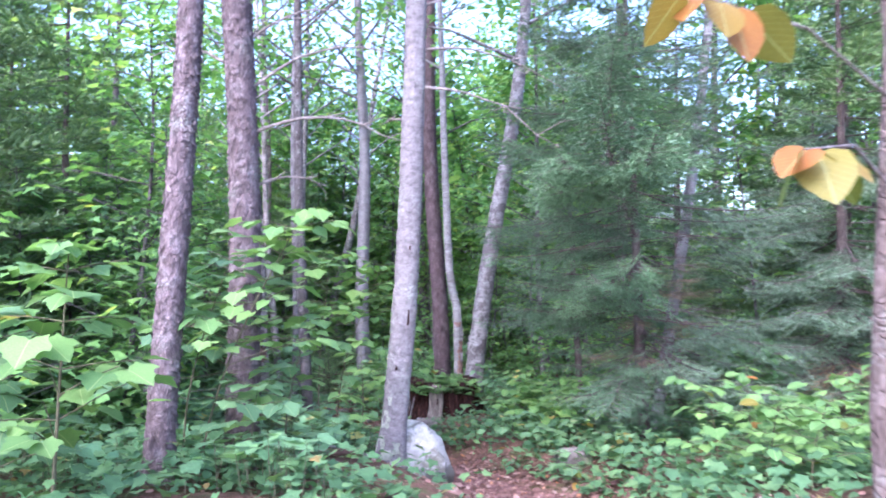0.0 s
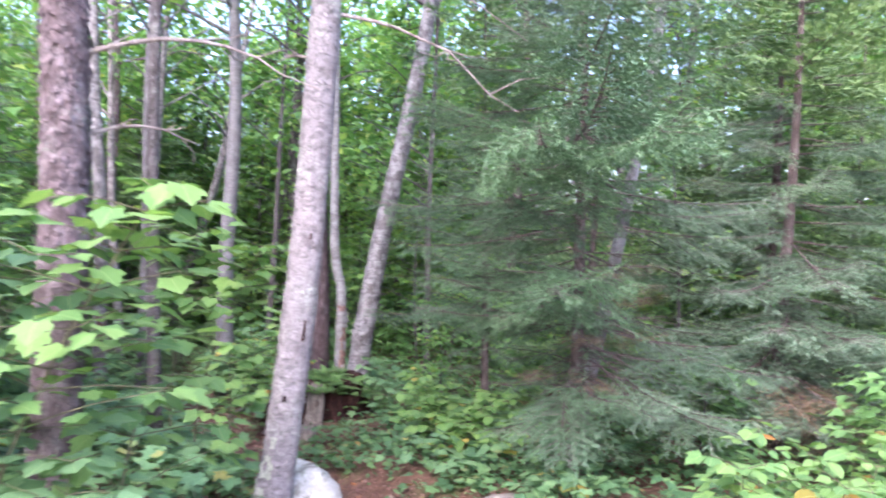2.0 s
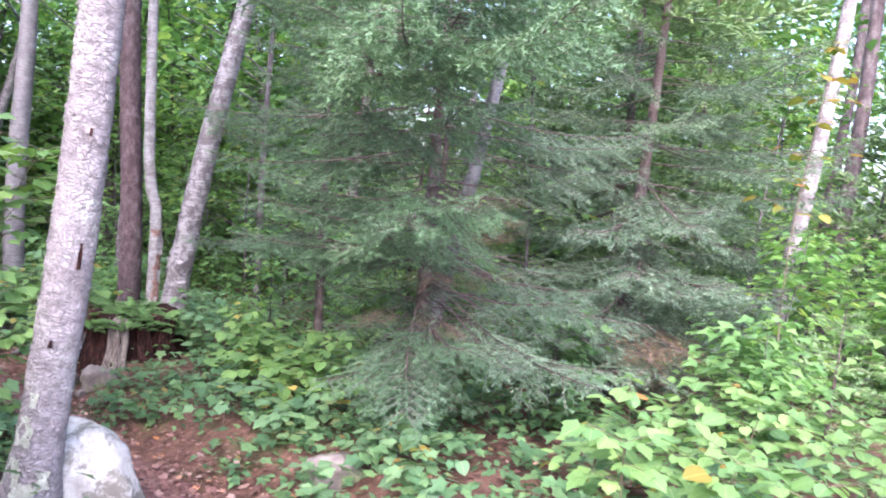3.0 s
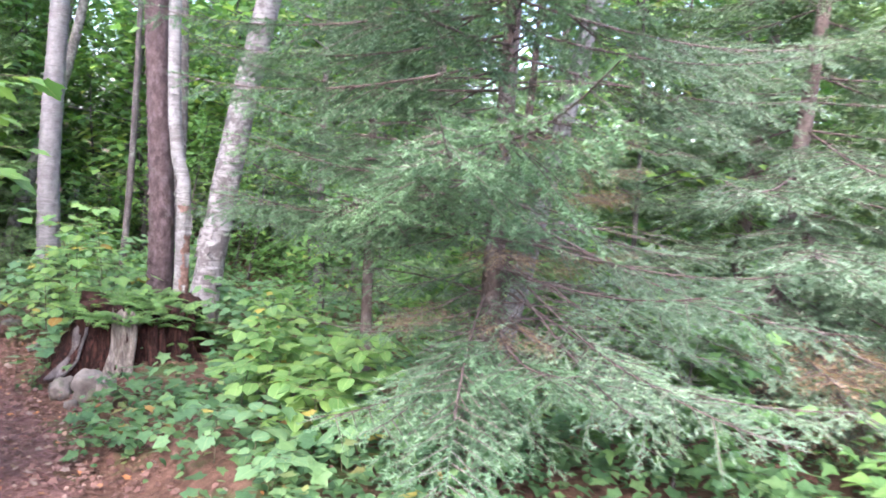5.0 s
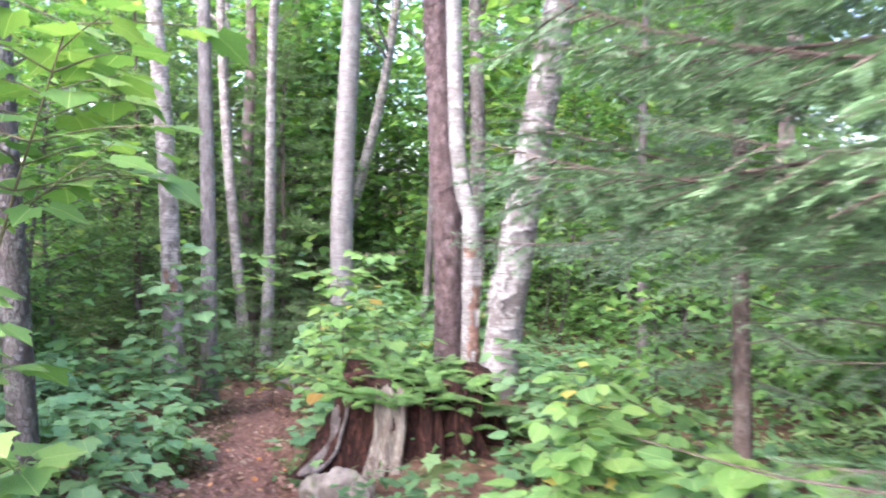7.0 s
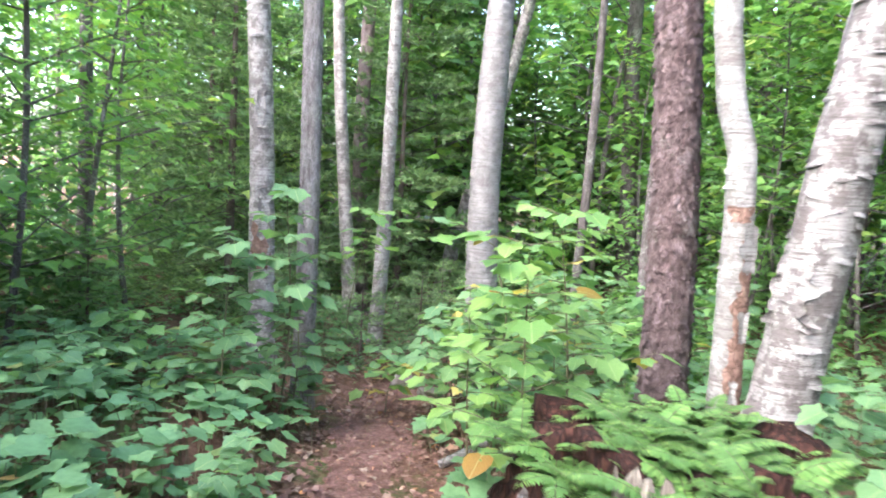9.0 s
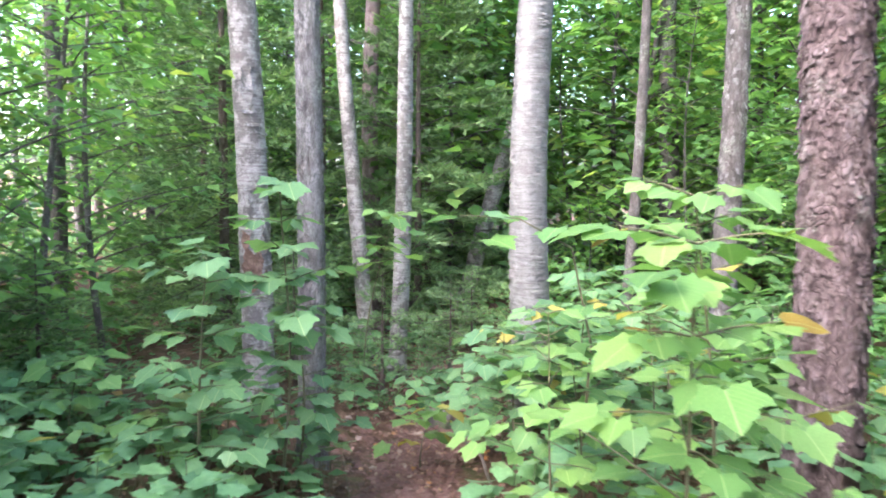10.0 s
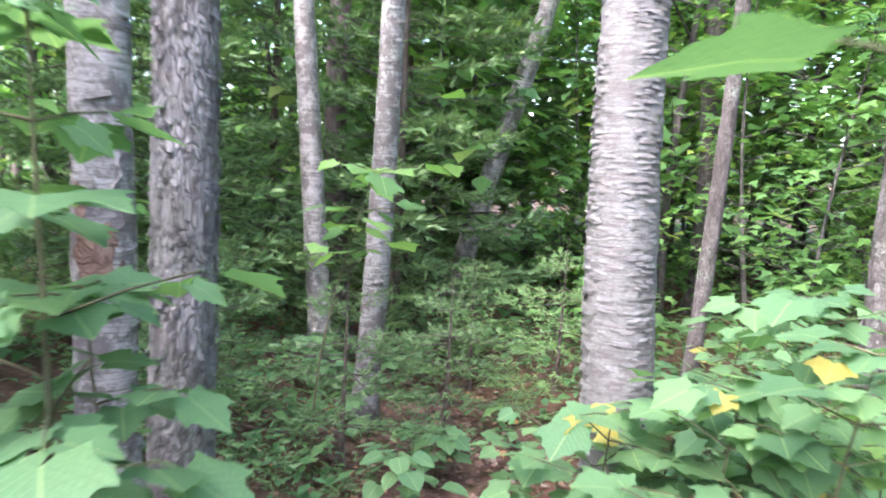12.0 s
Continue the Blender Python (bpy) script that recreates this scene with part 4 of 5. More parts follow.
sapling("maple_sapling", "young maple with broad overlapping leaves before the stout pine", -1.95, 5.6, 1.7, 108, MAPLE, 0.145, 0.8, 9, (0.3, 0.0), 0.01, 0.4, per=5)
sapling("maple_sapling", "young maple with layered green leaves in front of the pine", -1.25, 5.9, 1.2, 104, MAPLE_BRIGHT, 0.15, 0.7, 6, (0.1, 0.3), 0.01, 0.35, per=5)
sapling("maple_sapling", "small maple at the pine's foot", -1.35, 5.3, 0.75, 105, MAPLE, 0.13, 0.5, 5, (0.0, 0.0), 0.008, 0.3, per=5)
sprig = thing("orange_sapling", 1.235, 2.05, float(ground_z(1.235, 2.05)), "slender sapling whose leaves turn from green to orange", "sapling")
mesh_part("stem", raw_mesh("stem", [(*tube([(0, 0, -0.05), (-0.03, 0, 0.9), (0.02, 0.0, 1.9), (-0.05, 0, 3.0)], [0.034, 0.03, 0.025, 0.01], 8), SPRUCE_BARK)]), sprig)
g4 = np.random.RandomState(4)
for root_z, (tx, ty_, tz), n in ((1.75, (-0.785, -0.70, 1.785), 5), (1.5, (-0.535, -0.62, 1.505), 5), (2.1, (-0.605, -0.72, 1.915), 4)):
    mesh_part("twig", raw_mesh("twig", [(*tube([(0, 0, root_z), (tx * 0.5, ty_ * 0.5, (root_z + tz) / 2 + 0.06), (tx, ty_, tz)], [0.005, 0.004, 0.002], 5), TWIG)]), sprig)
    for j in range(n):
        m = Matrix.Translation((tx * (1 - 0.05 * j), ty_ * (1 - 0.05 * j), tz + 0.01)) @ Euler((g4.uniform(-0.5, 0.5), g4.uniform(0.5, 1.2), -1.7 + 1.0 * (j - 2) + g4.uniform(-0.3, 0.3))).to_matrix().to_4x4() @ Matrix.Scale(g4.uniform(0.09, 0.13), 4)
        mesh_part("leaf", OVATE_ORANGE[j % 4], sprig, m=m)
sapling("orange_sapling", "thin sapling with orange autumn leaves among the spruces", 5.2, 7.25, 3.4, 107, OVATE_ORANGE, 0.11, 0.5, 7, (-0.1, 0.0), 0.009, 0.6)
# rank of pale broad-leaved shrubs where the trail bends
g2 = np.random.RandomState(21)
for k in range(15):
    x, y = g2.uniform(1.75, 4.3), g2.uniform(4.5, 6.6)
    if x - 1.75 < (y - 4.5) * 0.1:
        x += 0.4
    sapling("viburnum_shrub", "low shrub with broad pale-green leaves at the trail's edge", x, y, g2.uniform(0.45, 0.85), 120 + k, OVATE_BRIGHT if k % 3 else MAPLE_BRIGHT, 0.092, 0.42, 6, (g2.uniform(-0.1, 0.1), -0.1), 0.007, 0.35, OVATE_ORANGE, 0.03, "shrub", "shrubs at the bend", 5)
# bright viburnums between trail and spruces
for k in range(20):
    x, y = g2.uniform(0.55, 1.9), g2.uniform(8.5, 11.8)
    x += 0.12 * (8.5 - y) * (0 if y > 9 else 1)
    if x - trail_x(y) < 0.75:
        x = float(trail_x(y)) + 0.75 + g2.uniform(0, 0.5)
    if (y > 10.3 and x < 1.05) or x < 0.8:
        continue
    sapling("viburnum_shrub", "low shrub with heart-shaped bright green leaves, some yellowing", x, y, g2.uniform(0.4, 0.85), 160 + k, OVATE_SUN if k % 3 else OVATE_BRIGHT, 0.12, 0.40, 5, (g2.uniform(-0.1, 0.1), g2.uniform(-0.15, 0.0)), 0.006, 0.4, MAPLE_YELLOW, 0.02, "shrub", "shrubs below the spruces", 6)
# low growth where the trail skirts the spruce
for k in range(16):
    y = g2.uniform(6.6, 8.9)
    x = float(trail_x(y)) + 0.58 + g2.uniform(0, 1.0)
    sapling("maple_seedling", "low seedling with green, yellow and red-tinged leaves beside the trail", x, y, g2.uniform(0.16, 0.36), 190 + k, OVATE if k % 2 else MAPLE, g2.uniform(0.08, 0.11), 0.26, 3, (0, 0), 0.004, 0.4, OVATE_ORANGE if k % 3 == 0 else MAPLE_YELLOW, 0.06, "seedling", "seedlings below the spruce", 3)
for k, (x, y, h) in enumerate([(0.95, 11.45, 0.5), (1.0, 11.85, 0.6), (0.85, 12.05, 0.75), (0.7, 12.25, 0.7)]):
    sapling("maple_seedling", "low seedling leaning its leaves on the rotten stump", x, y, h, 520 + k, MAPLE if k % 2 else OVATE, 0.105, 0.36, 5, (-0.08, -0.02), 0.005, 0.3, MAPLE_YELLOW, 0.03, "seedling", "seedlings by the stump", 3)
# maple that hangs over the trail
sapling("maple_sapling", "young maple holding broad leaves over the trail", -1.32, 9.3, 2.25, 210, MAPLE_SUN, 0.15, 1.15, 10, (0.5, -0.2), 0.011, 0.68, per=5, room=0.4)
sapling("maple_sapling", "young maple with bright leaves against the dark wood", -1.5, 9.0, 2.2, 212, MAPLE_BRIGHT, 0.155, 0.8, 8, (0.1, -0.1), 0.011, 0.6, per=5, room=0.4)
sapling("maple_sapling", "young maple at the trail's edge", -1.0, 8.75, 1.35, 211, MAPLE_BRIGHT, 0.15, 0.45, 6, (0.05, -0.1), 0.01, 0.4, per=5)
# low maples on the bank beside the trail
for k in range(27):
    y = g2.uniform(8.6, 14.2)
    x = float(trail_x(y)) - 0.52 - g2.uniform(0, 2.4) ** 1.1
    sapling("maple_seedling", "low maple seedling with flat green leaves on the bank", x, y, g2.uniform(0.25, 0.62), 220 + k, MAPLE if k % 4 else MAPLE_BRIGHT, g2.uniform(0.095, 0.125), 0.34, 4, (g2.uniform(-0.1, 0.1), g2.uniform(-0.1, 0.1)), 0.005, 0.4, MAPLE_YELLOW, 0.02, "seedling", "maple seedlings on the bank", 3)
# brighter saplings across the trail, beyond the stump
sapling("maple_sapling", "tall thin maple sapling with sunlit yellow-green leaves", -0.72, 12.35, 1.42, 270, MAPLE_SUN, 0.115, 0.5, 10, (0.05, 0.0), 0.009, 0.3, OVATE_ORANGE, 0.04, per=5)
sapling("maple_sapling", "maple sapling with sunlit leaves beside the trail", -0.55, 13.2, 1.45, 271, MAPLE_BRIGHT, 0.11, 0.5, 9, (-0.1, 0.0), 0.009, 0.3, MAPLE_YELLOW, 0.04, per=5)
sapling("maple_sapling", "maple sapling with leaves hanging into the trail", -1.12, 13.35, 1.2, 272, MAPLE_BRIGHT, 0.11, 0.5, 8, (-0.1, 0.1), 0.008, 0.4, MAPLE_YELLOW, 0.03, per=5, room=0.8)
for k in range(19):
    y = g2.uniform(13.2, 17.8)
    x = float(trail_x(y)) + 0.75 + g2.uniform(0, 2.3)
    if math.hypot(x + 1.76, y - 16.3) < 0.3:
        continue
    sapling("maple_sapling", "leafy maple undergrowth beside the birch", x, y, g2.uniform(0.55, 1.15), 280 + k, MAPLE if k % 5 else MAPLE_BRIGHT, g2.uniform(0.09, 0.115), 0.5, 7, (g2.uniform(-0.1, 0.1), 0.0), 0.007, 0.3, MAPLE_YELLOW, 0.03, group="maples by the birch", per=3)
sapling("maple_sapling", "maple sapling with big drooping leaves in front of a grey trunk", -2.72, 13.95, 1.7, 310, MAPLE, 0.128, 0.42, 9, (0.0, 0.1), 0.01, 0.25, per=5)
sapling("maple_sapling", "maple sapling with big overlapping leaves close to the trail", -2.75, 14.2, 1.3, 314, MAPLE, 0.12, 0.4, 6, (0.05, -0.05), 0.008, 0.25, per=5)
for k, (x, y, h) in enumerate([(-1.45, 15.2, 1.0), (-1.2, 15.0, 1.1), (-1.55, 15.75, 0.85), (-1.2, 15.65, 1.15), (-1.78, 15.45, 1.0), (-1.95, 15.9, 0.8), (-1.6, 14.9, 0.85)]):
    sapling("maple_sapling", "young maple crowding the birch's foot", x, y, h, 340 + k, MAPLE, 0.115, 0.5, 8, (0, -0.1), 0.008, 0.35, MAPLE_YELLOW, 0.02, per=5)
sapling("maple_sapling", "maple sapling with big leaves beside the trail", -2.95, 13.55, 1.2, 311, MAPLE, 0.12, 0.45, 8, (0.0, 0.1), 0.009, 0.2, per=5)
sapling("maple_sapling", "young maple with a flat spray of leaves before the birches", -3.35, 16.7, 1.75, 312, MAPLE_BRIGHT, 0.14, 0.6, 5, (0.25, 0.0), 0.009, 0.75)
sapling("maple_seedling", "low seedling with yellow leaves in the trail's bend", -2.3, 15.15, 0.5, 313, MAPLE_BRIGHT, 0.12, 0.4, 4, (0.1, -0.1), 0.006, 0.5, MAPLE_YELLOW, 0.4, "seedling")
arch = thing("maple_sapling", -1.12, 13.98, float(ground_z(-1.12, 13.98)), "arching maple sapling holding a few broad leaves over the trail", "sapling")
atop = 0.27 - float(ground_z(-1.12, 13.98))
mesh_part("stem", raw_mesh("stem", [(*tube([(0, 0, -0.03), (0.05, 0.02, 0.6 * atop), (-0.05, -0.03, 0.9 * atop), (-0.28, -0.17, 0.99 * atop), (-0.52, -0.32, atop)], [0.008, 0.007, 0.005, 0.004, 0.002], 6), GREEN_STEM)]), arch)
for dx, dy, dz, az, tip, sc, pool in ((-0.50, -0.31, -0.015, 188, 0.02, 0.14, MAPLE), (-0.44, -0.27, 0.0, 25, 0.05, 0.14, MAPLE), (-0.3, -0.18, 0.0, 110, 0.2, 0.13, MAPLE), (-0.42, -0.28, -0.10, 330, 0.1, 0.15, MAPLE_SUN), (-0.1, -0.06, -0.05, 250, 0.3, 0.14, MAPLE_BRIGHT), (0.03, 0.0, -0.42, 250, 0.4, 0.12, MAPLE_BRIGHT)):
    mesh_part("leaf", pool[1], arch, m=Matrix.Translation((dx, dy, atop + dz)) @ Euler((0.15, tip, radians(az))).to_matrix().to_4x4() @ Matrix.Scale(sc, 4))
for k in range(7):
    x, y = g2.uniform(-4.2, -2.7), g2.uniform(15.8, 19.0)
    sapling("maple_seedling", "low dark-green seedling in the shade", x, y, g2.uniform(0.25, 0.5), 320 + k, OVATE if k % 2 else MAPLE, 0.12, 0.35, 4, (0, 0), 0.005, 0.3, None, 0, "seedling", "seedlings in the shade")


# ---- understorey and far wood: stems with joined crowns
def joined(pairs):
    off, vs, fs = 0, [], []
    for v, f in pairs:
        vs.append(v), fs.append(f + off)
        off += len(v)
    return np.concatenate(vs), np.concatenate(fs)


def leafy_pole(label, x, y, h, seed, tiers, spread, leaf, size, per_tier, r=None, low=0.15, mat=None, name="maple_sapling", category="sapling", thick=0.07):
    """A young tree whose leaves lie in flat sprays one above another."""
    g = np.random.RandomState(seed)
    zb = float(ground_z(x, y))
    plant = thing(name, x, y, zb, label, category, "understorey")
    r = r or 0.006 * h + 0.004
    s = np.linspace(0, 1, 8)
    ax = np.stack([0.05 * h * np.sin(s * 3 + seed), 0.05 * h * np.cos(s * 2.6 + seed) - 0.05 * h * math.cos(seed), h * s - 0.05], -1)
    ax[:, 0] -= ax[0, 0]
    wood, at, az = [tube(ax, r * (1.1 - 0.9 * s), 6)], [], []
    for k in range(tiers):
        f = low + (1 - low) * (k + g.uniform(0, 0.6)) / tiers
        p = np.array([np.interp(f, s, ax[:, i]) for i in range(3)])
        a = g.uniform(0, 6.28)
        for j in range(g.randint(2, 4)):
            b = a + j * 2.1 + g.uniform(-0.5, 0.5)
            ln = spread * g.uniform(0.5, 1.2) * (1.2 - 0.8 * f)
            q = p + np.array([math.cos(b) * ln, math.sin(b) * ln, ln * g.uniform(0.1, 0.5)])
            wood.append(tube([p, (p + q) / 2 + [0, 0, 0.04 * ln], q], [r * 0.35, r * 0.25, 0.002], 3))
            u = g.beta(2, 1, per_tier)
            pts = p + (q - p) * u[:, None] + np.stack([g.normal(0, 1, per_tier) * 0.28 * ln * u, g.normal(0, 1, per_tier) * 0.28 * ln * u, g.normal(0, 1, per_tier) * thick], -1)
            at.append(pts)
            az.append(b + g.normal(0, 0.8, per_tier))
    at, az = np.concatenate(at), np.concatenate(az)
    n = len(at)
    mesh_part("stem", raw_mesh("stem", [(*wood[0], DARK)]), plant)
    cv = scattered(*leaf, at, az, g.uniform(-0.55, 0.15, n), g.uniform(-0.45, 0.45, n), size * g.uniform(0.65, 1.3, n))
    mesh_part("crown", raw_mesh("crown", [(*cv, mat or CROWN_LEAF), (*joined(wood[1:]), DARK)]), plant, kind="stuff")
    return plant


taken = [(-1.88, 5.1), (-1.68, 6.15), (-0.42, 7.03), (-0.12, 14.0), (0.17, 13.1), (0.76, 13.3), (-1.76, 16.4), (3.1, 10.0), (-3.86, 15.5), (-2.95, 14.8), (-3.5, 18.2), (-4.3, 18.6), (-0.24, 18.0), (2.24, 8.3), (4.35, 8.5)]


def free(x, y, room, trail_room):
    return abs(x - trail_x(y)) > trail_room and all(math.hypot(x - a, y - b) > room for a, b in taken)


SHADE_LEAF = leaf_material("shade_leaf", [(0.0, (0.08, 0.165, 0.062)), (0.6, (0.115, 0.225, 0.08)), (1.0, (0.16, 0.28, 0.095))], 0.45, 0.5, "island")
MID_LEAF = (np.array([(0, 0, 0), (0.3, 0.48, 0.05), (0.55, 0.2, 0.02), (1, 0, -0.12), (0.55, -0.2, 0.02), (0.3, -0.48, 0.05)]), np.array([(0, 1, 2), (0, 2, 3), (0, 3, 4), (0, 4, 5)]))
POLES = [
    leafy_pole("low leafy maple bush in the wood", -4.1, 5.6, 1.1, 401, 6, 0.65, MID_LEAF, 0.12, 22, mat=SHADE_LEAF),
    leafy_pole("leafy young maple in the wood", -3.2, 7.9, 2.0, 402, 9, 0.85, MID_LEAF, 0.12, 22),
    leafy_pole("slender young maple with layered leaves", -3.9, 9.6, 3.4, 403, 12, 1.1, MID_LEAF, 0.125, 22, mat=SHADE_LEAF),
    leafy_pole("slender young maple with layered yellow-green leaves", -6.2, 12.0, 5.0, 404, 15, 1.4, MID_LEAF, 0.13, 24),
]
TALL_POLES = [
    leafy_pole("young tree with a thin leafy crown", -8.5, 15.5, 8.0, 405, 20, 1.9, FAR_LEAF, 0.22, 26, low=0.2, name="young_tree", category="tree", thick=0.15),
    leafy_pole("young tree with a deep leafy crown", 4.5, 20.0, 10.0, 406, 24, 2.4, FAR_LEAF, 0.26, 30, low=0.12, name="young_tree", category="tree", thick=0.2),
]
rng = random.Random(17)


def plant_copy(src, x, y):
    copy_thing(src, pose(x, y, float(ground_z(x, y)) - 0.01, 0, 0, rng.uniform(0, 360)))


count = 0
while count < 160:
    x, y = rng.uniform(-13, 12), rng.uniform(6.5, 30)
    d = abs(x - trail_x(y))
    if not free(x, y, 0.45, 1.9) or (0.2 < x < 3.2 and 6 < y < 12.2) or (-0.6 < x < 1.6 and 10.8 < y < 14.5):
        continue
    # keep the taller ones off the nearest strip
    pick = POLES[0] if d < 2.6 else rng.choice(POLES[:2] if d < 3.6 else POLES)
    if 3 < x < 6 and y < 11:
        pick = POLES[0]
    plant_copy(pick, x, y)
    count += 1
for _ in range(26):
    x, y = rng.uniform(-9, -2.9), rng.uniform(4.5, 9)
    if free(x, y, 0.5, 2.2):
        plant_copy(rng.choice(POLES[:3]), x, y)
for _ in range(52):
    x, y = rng.uniform(-30, 28), rng.uniform(17, 44)
    if y < 24 and abs(x + 2.5) < 4.5:
        y += 10
    plant_copy(rng.choice(TALL_POLES), x, y)
for x, y in [(9, 14.5), (12, 12), (10.5, 17), (14, 9), (8, 18), (13, 16), (16, 12)]:
    plant_copy(rng.choice(TALL_POLES), x, y)
for _ in range(22):
    plant_copy(rng.choice(TALL_POLES), rng.uniform(-10, 8), rng.uniform(26, 42))
# unseen bushes beside and behind the start, added for the light they shape
for x, y in [(-3.6, 1.2), (-4.5, -0.8), (-3.4, -2.6), (-5.8, 2.2), (4.2, 1.6), (5.5, 3.4), (6.5, 0.5), (3.8, -1.6), (5.2, -3.8), (-2.8, -5.0), (2.5, -6.0), (8.0, 4.0), (-6.5, -4.0), (7.2, -2.5)]:
    plant_copy(rng.choice(POLES[:2]), x, y)
for x, y in [(-2.2, 24.5), (-0.2, 22.5), (1.2, 20.5), (2.4, 19.0), (-6.5, 15.0), (-7.5, 12.5), (-8.2, 16.5), (5.8, 8.0), (6.6, 8.3), (7.6, 8.2), (6.9, 7.2)]:
    plant_copy(POLES[3] if x < 5 else POLES[1], x, y)
for x, y in [(-5.6, 12.9), (-5.2, 13.9), (-6.6, 14.2), (-7.4, 15.6), (-6.0, 16.4), (-4.9, 12.2), (-8.6, 14.4), (-5.6, 15.2), (-6.4, 10.4), (-7.2, 11.2), (-8.0, 12.6), (-5.8, 9.4), (-9.0, 11.6), (-9.6, 13.6)]:
    plant_copy(POLES[3] if y > 13 or x < -6 else POLES[2], x, y)
for x, y in [(2.5, 27), (4, 30), (6.5, 34), (1.5, 24), (-1.5, 27), (-3, 30), (0.5, 31), (-5, 28), (3.2, 23), (-6.5, 32), (0, 35), (5, 26), (-8.5, 27), (7.5, 29), (-2.2, 33)]:
    plant_copy(TALL_POLES[1], x, y)
for x, y in [(-9.5, 22), (-7, 26), (-4.5, 21.5), (-1.2, 23.5), (0.8, 26), (3.4, 25), (-3.4, 26.5), (-6, 29.5), (2, 29), (-0.8, 30), (5.5, 22.5), (-11, 25)]:
    plant_copy(TALL_POLES[1], x, y)
for x, y in [(8.2, 10.6), (9.4, 11.4), (10.0, 12.8), (8.9, 13.4), (11.5, 11.2)]:
    plant_copy(POLES[3], x, y)
for x, y in [(15, 17), (18, 19), (12.5, 15.2), (17, 15), (20, 23)]:
    plant_copy(TALL_POLES[1], x, y)
# outer ring; those behind the start are unseen, added for the light
for _ in range(26):
    a = rng.uniform(0, 6.28)
    x, y = math.cos(a) * rng.uniform(9, 22), -3 + math.sin(a) * rng.uniform(7, 16)
    if (abs(x) > 8 and y > 0) or y < -14:
        plant_copy(rng.choice(TALL_POLES), x, y)

# ---- far trunks
far_trees = [
    tall_tree("maple_tree", "dark maple trunk in the far wood", -8.2, 18.2, 0.03, 0.0, 0.10, 14, DARK, 51, "leaf", 1200, fine=False, limb_from=0.3, leaf_size=0.24, group="far wood")[0],
    tall_tree("birch_tree", "pale birch trunk in the far wood", -6.9, 24.5, -0.03, 0.0, 0.10, 14, GREY_BIRCH, 52, "leaf", 1200, fine=False, limb_from=0.32, leaf_size=0.24, group="far wood")[0],
    tall_tree("maple_tree", "thin dark trunk in the far wood", 2.2, 17.0, -0.02, 0.0, 0.065, 11, DARK, 53, "leaf", 1200, fine=False, limb_from=0.3, leaf_size=0.22, group="far wood")[0],
    tall_tree("pine_tree", "tall pine trunk in the far wood", 4.4, 18.3, 0.01, 0.0, 0.13, 17, PINE, 54, "needle", 900, fine=False, group="far wood")[0],
]
count = 0
while count < 62:
    x, y = rng.uniform(-22, 22), rng.uniform(11, 42)
    if not free(x, y, 1.0, 2.4) or (abs(x) < 5 and y < 16):
        continue
    src = rng.choice(far_trees)
    copy_thing(src, pose(x, y, float(ground_z(x, y)) - 0.02, 0, 0, rng.uniform(0, 360)))
    count += 1
# the maple at (-8.4, 4.4) is added only to shade the ground ahead
for x, y in [(-9, 6), (-8.4, 4.4), (11, 9), (-13, 2)]:
    copy_thing(far_trees[0] if x < -5 else rng.choice(far_trees), pose(x, y, float(ground_z(x, y)) - 0.02, 0, 0, rng.uniform(0, 360)))


# ---- boulder, stones, stump, sticks
def stone(name, label, x, y, sx, sy, sz, seed, mat, sink=0.35, rough=0.22, lean=0.0, rz=0.0):
    bm = bmesh.new()
    bmesh.ops.create_icosphere(bm, subdivisions=4, radius=1.0)
    off = Vector((seed * 3.1, seed * 1.7, 0))
    for v in bm.verts:
        c = v.co.copy()
        k = 1 + rough * noise.noise(c * 1.3 + off) + rough * 0.5 * noise.noise(c * 3.1 + off) + 0.03 * noise.noise(c * 9 + off)
        flat = Vector((max(-0.82, min(0.82, c.x)), max(-0.8, min(0.8, c.y)), max(-0.9, min(0.88, c.z))))
        v.co = Vector((flat.x * sx, flat.y * sy, flat.z * sz)) * k
        v.co.x += lean * v.co.z
        v.co.z += sz * (1 - sink)
    me = bpy.data.meshes.new(name)
    bm.to_mesh(me)
    bm.free()
    for p in me.polygons:
        p.use_smooth = True
    me.materials.append(mat)
    ob = new(name, me)
    ob.location, ob.rotation_euler = (x, y, float(ground_z(x, y))), (0, 0, rz)
    return tagged(ob, label, "stone")


stone("boulder", "pale granite boulder with dark stains leaning at the fir's foot", -0.28, 7.36, 0.37, 0.33, 0.35, 3, ROCK, 0.35, 0.2, -0.35, 0.25)
stone("boulder", "half-buried mossy boulder under the spruce", 1.28, 7.3, 0.20, 0.17, 0.13, 5, MOSSY, 0.62, 0.25)
for k, (x, y, s, h) in enumerate([(-0.33, 11.12, 0.15, 0.15), (-0.60, 11.45, 0.14, 0.10), (-0.18, 11.05, 0.10, 0.10), (-0.45, 11.0, 0.06, 0.05)]):
    stone("stone", "angular grey stone beside the rotten stump", x, y, s, s * 0.8, h, 11 + k, MOSSY, 0.3, 0.3, 0.1, k * 1.3)
stone("stone", "rounded grey stone lying in the trail", -2.55, 16.4, 0.15, 0.12, 0.11, 21, MOSSY, 0.35, 0.22)
stone("stone", "flat grey stone bedded in the trail", -2.2, 16.2, 0.16, 0.10, 0.06, 22, MOSSY, 0.4, 0.25)

